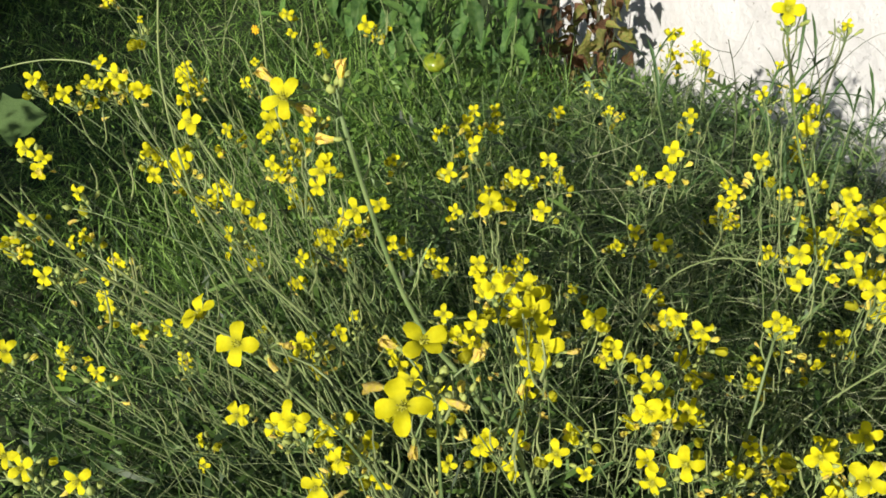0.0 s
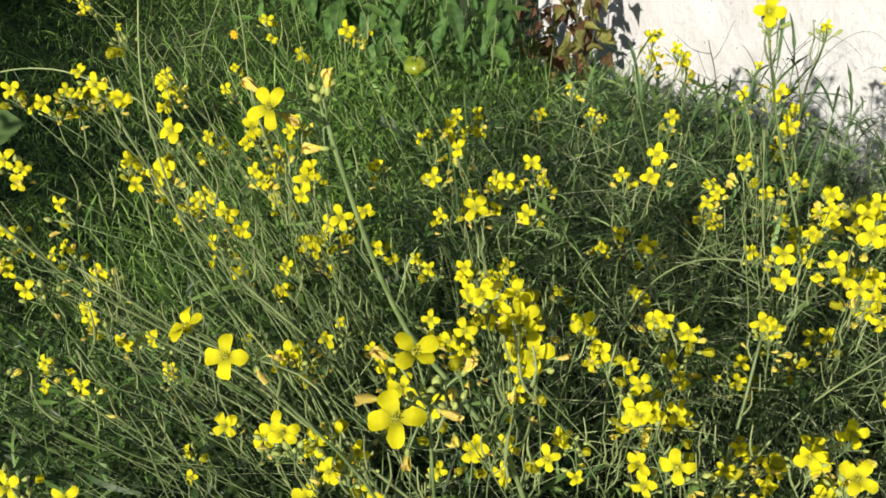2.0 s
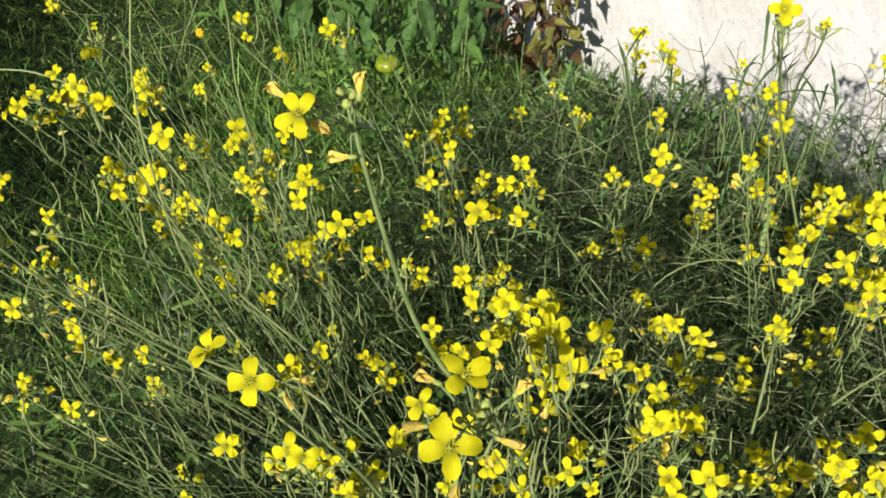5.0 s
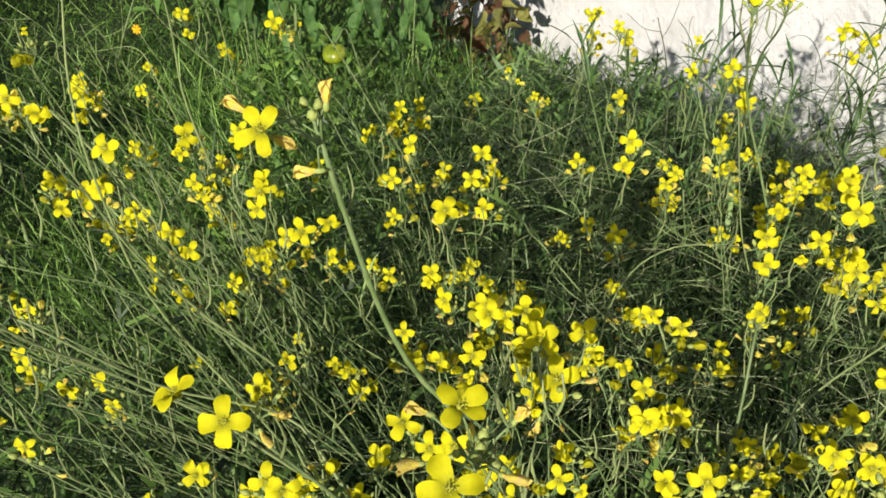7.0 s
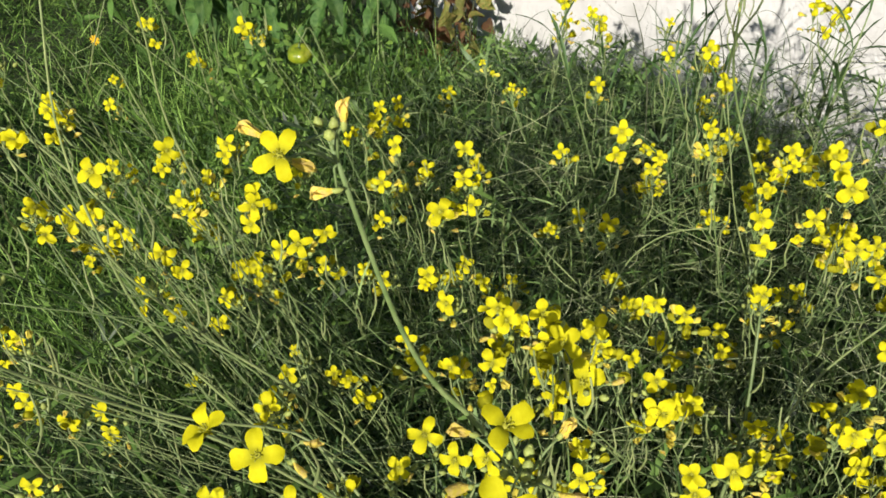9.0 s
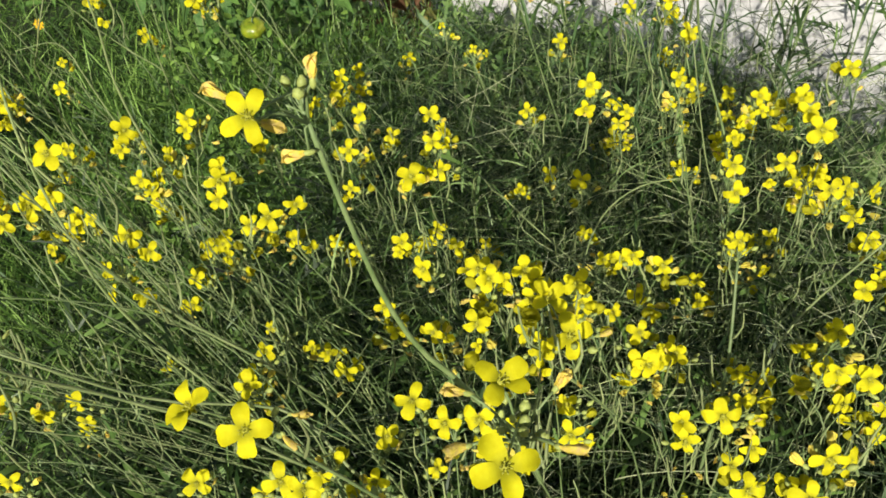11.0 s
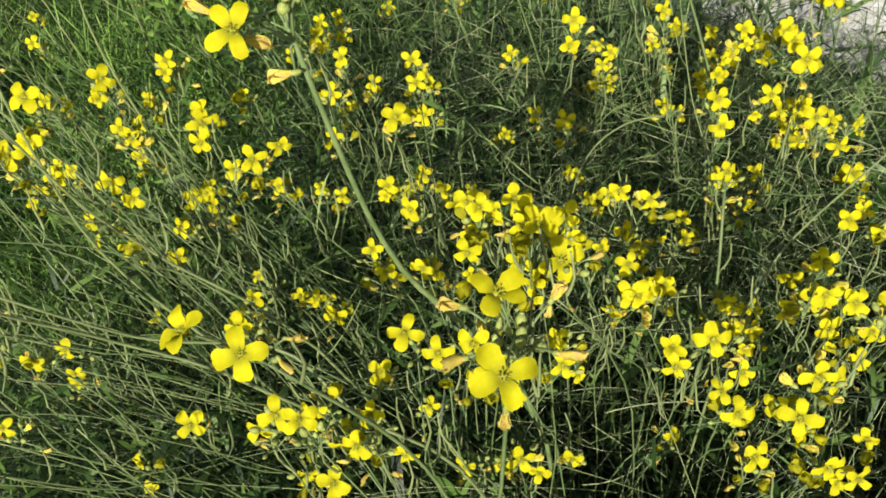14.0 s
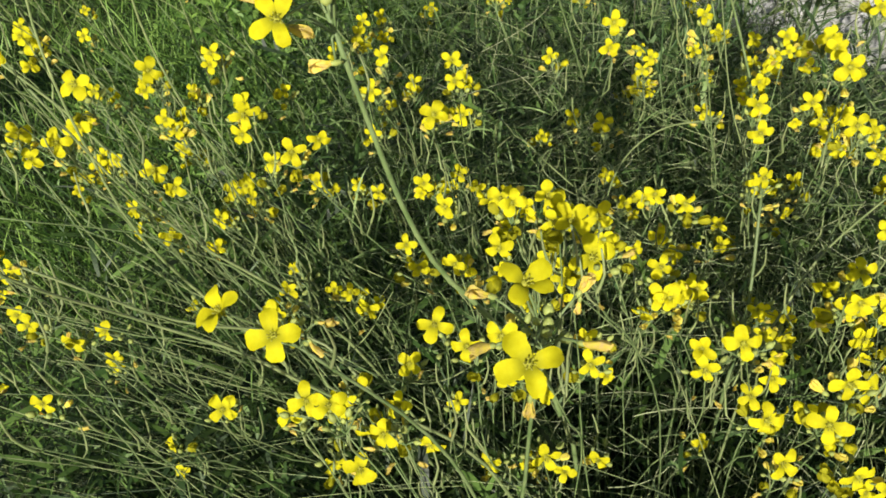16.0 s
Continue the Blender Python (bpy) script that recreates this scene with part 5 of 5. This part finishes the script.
def dock(x, y, leaves):
    """Drooping leaves on one stem: place of the leaf's foot above the plant, length, heading, droop."""
    ob = thing("dock", (x, y, 0), "tall weed with large drooping dark green leaves beside the wall", "weed", "broad-leaved weeds")
    high = max(z for _, _, z, *_ in leaves)
    part("stem", mesh_of("stem", *tube(curve_points([(0, 0, 0), (0.01, 0.01, high * 0.5), (0, 0, high + 0.02)], 9), 0.0045, 0.002, 6), STEM), ob)
    for a, (dx, dy, z, long, heading, droop) in enumerate(leaves):
        part("leaf", DOCKS[a % 4], ob, Matrix.Translation((dx, dy, z)) @ Matrix.Rotation(radians(heading), 4, "Z") @ Matrix.Rotation(radians(droop), 4, "Y") @ Matrix.Rotation(radians(rnd.uniform(-14, 14)), 4, "X") @ Matrix.Scale(long, 4))


for x, y, high in ((-0.03, 1.80, 0.42), (-0.085, 1.82, 0.40), (-0.215, 1.78, 0.42), (-0.275, 1.84, 0.41), (-0.13, 2.0, 0.44), (-0.36, 2.0, 0.42), (-0.48, 2.15, 0.40)):
    dock(x, y, [(rnd.uniform(-0.04, 0.04), rnd.uniform(-0.07, 0.0), high - 0.035 * a, rnd.uniform(0.075, 0.105), rnd.uniform(-150, -30), rnd.uniform(30, 70)) for a in range(4)])


# ---- a glossy green fruit half hidden in the weeds ----
def fruit(x, y, z):
    ob = thing("green_fruit", (x, y, z), "glossy yellow-green lobed fruit lying in the weeds", "fruit")
    verts, faces, rings, sides = [], [], 14, 40
    for a in range(rings + 1):
        q = math.pi * a / rings
        for c in range(sides):
            p = 2 * math.pi * c / sides
            r = 0.023 * math.sin(q) ** 0.85 * (1 + 0.075 * abs(math.cos(2.5 * p)))
            verts.append(Vector((r * math.cos(p), r * math.sin(p), 0.016 * math.cos(q) - 0.004 * math.exp(-(math.sin(q) / 0.3) ** 2) * math.cos(q))))
    for a in range(rings):
        for c in range(sides):
            d = (c + 1) % sides
            faces.append((a * sides + c, (a + 1) * sides + c, (a + 1) * sides + d, a * sides + d))
    part("flesh", mesh_of("flesh", verts, faces, FRUIT), ob, Matrix.Rotation(0.3, 4, "X"))
    part("stalk", mesh_of("stalk", *tube(curve_points([(0, 0, 0.010), (0.002, 0, 0.018), (0.008, 0.002, 0.026)], 5), 0.0022, 0.0014, 6), STEM), ob)
    pieces = []
    for c in range(5):
        q = c * 1.257
        v, f = sheet((0, 0.3, 0.7, 1.0), (0.10, 0.17, 0.12, 0.01), 0.2, (0, 0.04, 0.0, -0.12))
        turn = Matrix.Rotation(q, 3, "Z")
        pieces.append(([turn @ (p * 0.013) + Vector((0, 0, 0.0125)) for p in v], f))
    part("calyx", mesh_of("calyx", *joined(pieces), LEAF), ob)
    part("vine", mesh_of("vine", *tube(curve_points([(0.008, 0.002, 0.026), (0.03, 0.02, 0.03), (0.06, 0.03, -z * 0.5), (0.07, 0.03, -z)], 12), 0.0016, 0.0022, 6), STEM), ob)


fruit(-0.175, 1.57, 0.336)


# ---- an orange-yellow daisy far out on the lawn ----
def daisy(x, y, z):
    base = Vector((x + 0.05, y + 0.04, 0))
    tip = Vector((x, y, z)) - base
    ob = thing("hawkbit", base, "orange-yellow hawkbit flower on a thin stem in the grass", "wild flower")
    part("stem", mesh_of("stem", *tube(curve_points([(0, 0, 0), tip * 0.55 + Vector((0.02, 0, 0.03)), tip], 9), 0.0011, 0.0009, 5), STEM), ob)
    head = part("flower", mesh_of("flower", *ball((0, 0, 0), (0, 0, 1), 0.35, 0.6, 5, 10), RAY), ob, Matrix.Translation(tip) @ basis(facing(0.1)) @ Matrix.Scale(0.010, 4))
    for a in range(21):
        v, f = sheet((0.1, 0.5, 0.9, 1.0), (0.07, 0.11, 0.10, 0.05), 0.1, (0.05, 0.14, 0.08, 0.02))
        ring = 1.0 if a % 3 else 0.7
        part("ray", RAYS[0] if RAYS else RAYS.append(mesh_of("ray", v, f, RAY)) or RAYS[0], head, Matrix.Rotation(a * 0.2992, 4, "Z") @ Matrix.Rotation(radians(-8 if a % 3 else -30), 4, "Y") @ Matrix.Scale(ring, 4))


RAYS = []
daisy(-0.551, 1.60, 0.400)


# ---- the withered climber that hangs before the end of the wall ----
OLIVE = material("yellowing_leaf", [(0.10, 0.13, 0.025), (0.20, 0.21, 0.05), (0.26, 0.17, 0.06)], 0.6, 6, 0.25, 0.5, vary=0.25)


def dry_leaf(seed, mat=DRY):
    r = random.Random(seed)
    rows = [0, 0.1, 0.25, 0.45, 0.65, 0.85, 1.0]
    half = [0.03, 0.16, 0.30, 0.36, 0.30, 0.14, 0.01]
    curl = r.uniform(0.5, 1.4)
    return mesh_of("leaf", *sheet(rows, [h * r.uniform(0.8, 1.2) for h in half], r.uniform(0.4, 1.1), [0.2 * u - curl * u * u for u in rows]), mat)


DRIES = [dry_leaf(a) for a in range(4)]
OLIVES = [dry_leaf(a, OLIVE) for a in range(4, 7)]


def climber(x, y, tall, count, meshes):
    ob = thing("dry_climber", (x, y, 0), "withered climbing plant with curled brown leaves before the white wall", "climbing plant", "withered climbers")
    line = curve_points([(0, 0, 0), (rnd.uniform(-0.04, 0.04), 0.02, tall * 0.35), (rnd.uniform(-0.05, 0.05), -0.02, tall * 0.7), (rnd.uniform(-0.06, 0.06), 0.0, tall)], 16)
    part("stem", mesh_of("stem", *tube(line, 0.0025, 0.0012, 6), BARK), ob)
    for a in range(count):
        p = line[min(15, 2 + a * 13 // count)]
        part("leaf", rnd.choice(meshes), ob, Matrix.Translation(p + Vector((rnd.gauss(0, 0.022), rnd.gauss(0, 0.022), rnd.gauss(0, 0.02)))) @ Matrix.Rotation(a * 2.4 + rnd.uniform(-0.6, 0.6), 4, "Z") @ Matrix.Rotation(radians(rnd.uniform(-40, 80)), 4, "Y") @ Matrix.Rotation(radians(rnd.uniform(-70, 70)), 4, "X") @ Matrix.Scale(rnd.choice((0.018, 0.024, 0.03, 0.038, 0.05)), 4))


for x, y, tall, count, meshes in ((0.07, 2.12, 0.50, 14, DRIES), (0.085, 2.10, 0.36, 16, DRIES), (0.105, 2.06, 0.34, 14, DRIES), (0.145, 1.99, 0.58, 20, DRIES + OLIVES),
                                    (0.165, 1.97, 0.54, 20, OLIVES), (0.18, 1.94, 0.50, 22, DRIES + OLIVES), (0.155, 2.02, 0.40, 20, DRIES + OLIVES), (0.195, 1.93, 0.46, 18, OLIVES), (0.19, 2.00, 0.52, 20, DRIES + OLIVES), (0.175, 2.04, 0.46, 20, DRIES)):
    climber(x, y, tall, count, meshes)


# ---- the dark hedge along the open side ----
def shrub_crown(seed):
    """Leaves in clumps on the twigs of one shrub, as one crown."""
    g = np.random.default_rng(seed)
    clumps = np.column_stack([g.normal(0, 0.26, 90), g.normal(0, 0.34, 90), 0.08 + 0.75 * g.random(90) ** 0.9])
    p = clumps[g.integers(0, 90, 5200)] + g.normal(0, 0.075, (5200, 3))
    p[:, 2] = np.maximum(p[:, 2], 0.05)
    return ribbons("crown", DARKLEAF, p, ways(len(p), 0.3, 1.0), g.uniform(0.03, 0.06, len(p)), g.uniform(0.016, 0.03, len(p)), g.uniform(0, 0.5, len(p)), 3)


DARKLEAF = material("hedge_leaf", [(0.02, 0.05, 0.012), (0.04, 0.09, 0.02), (0.065, 0.12, 0.035)], 0.45, 20, 0.15, island=True, vary=0.25, gloss=0.4)


def shrub():
    ob = thing("hedge_shrub", (0, 0, 0), "dense dark green hedge shrub with small leaves", "shrub", "hedge")
    pieces = []
    for a in range(7):
        q = a * 0.9
        tip = Vector((0.28 * math.cos(q), 0.34 * math.sin(q), 0.45 + 0.3 * rnd.random()))
        pieces.append(tube(curve_points([(0, 0, 0), tip * 0.45 + Vector((0, 0, 0.12)), tip], 7), 0.014, 0.004, 6))
    part("trunk", mesh_of("trunk", *joined(pieces), BARK), ob)
    tagged(part("crown", shrub_crown(3), ob), kind="stuff")
    return ob


first = shrub()
first.matrix_basis = pose(-2.8, 1.95, 0)
for x, y, turn in ((-2.8, 2.6, 100), (-2.8, 3.25, 200), (-2.6, 3.9, 40), (-2.8, 1.3, 290), (-1.9, 4.4, 150), (-1.1, 4.3, 20), (-0.5, 4.4, 250)):
    copy_thing(first, pose(x, y, 0, 0, 0, turn))
# two more copies, unseen, added only to throw shade over the lawn
for x, y, turn, tall in ((-1.78, 0.25, 60, 0.92), (-2.10, 0.85, 170, 0.92)):
    copy_thing(first, pose(x, y, 0, 0, 0, turn) @ Matrix.Scale(tall, 4))
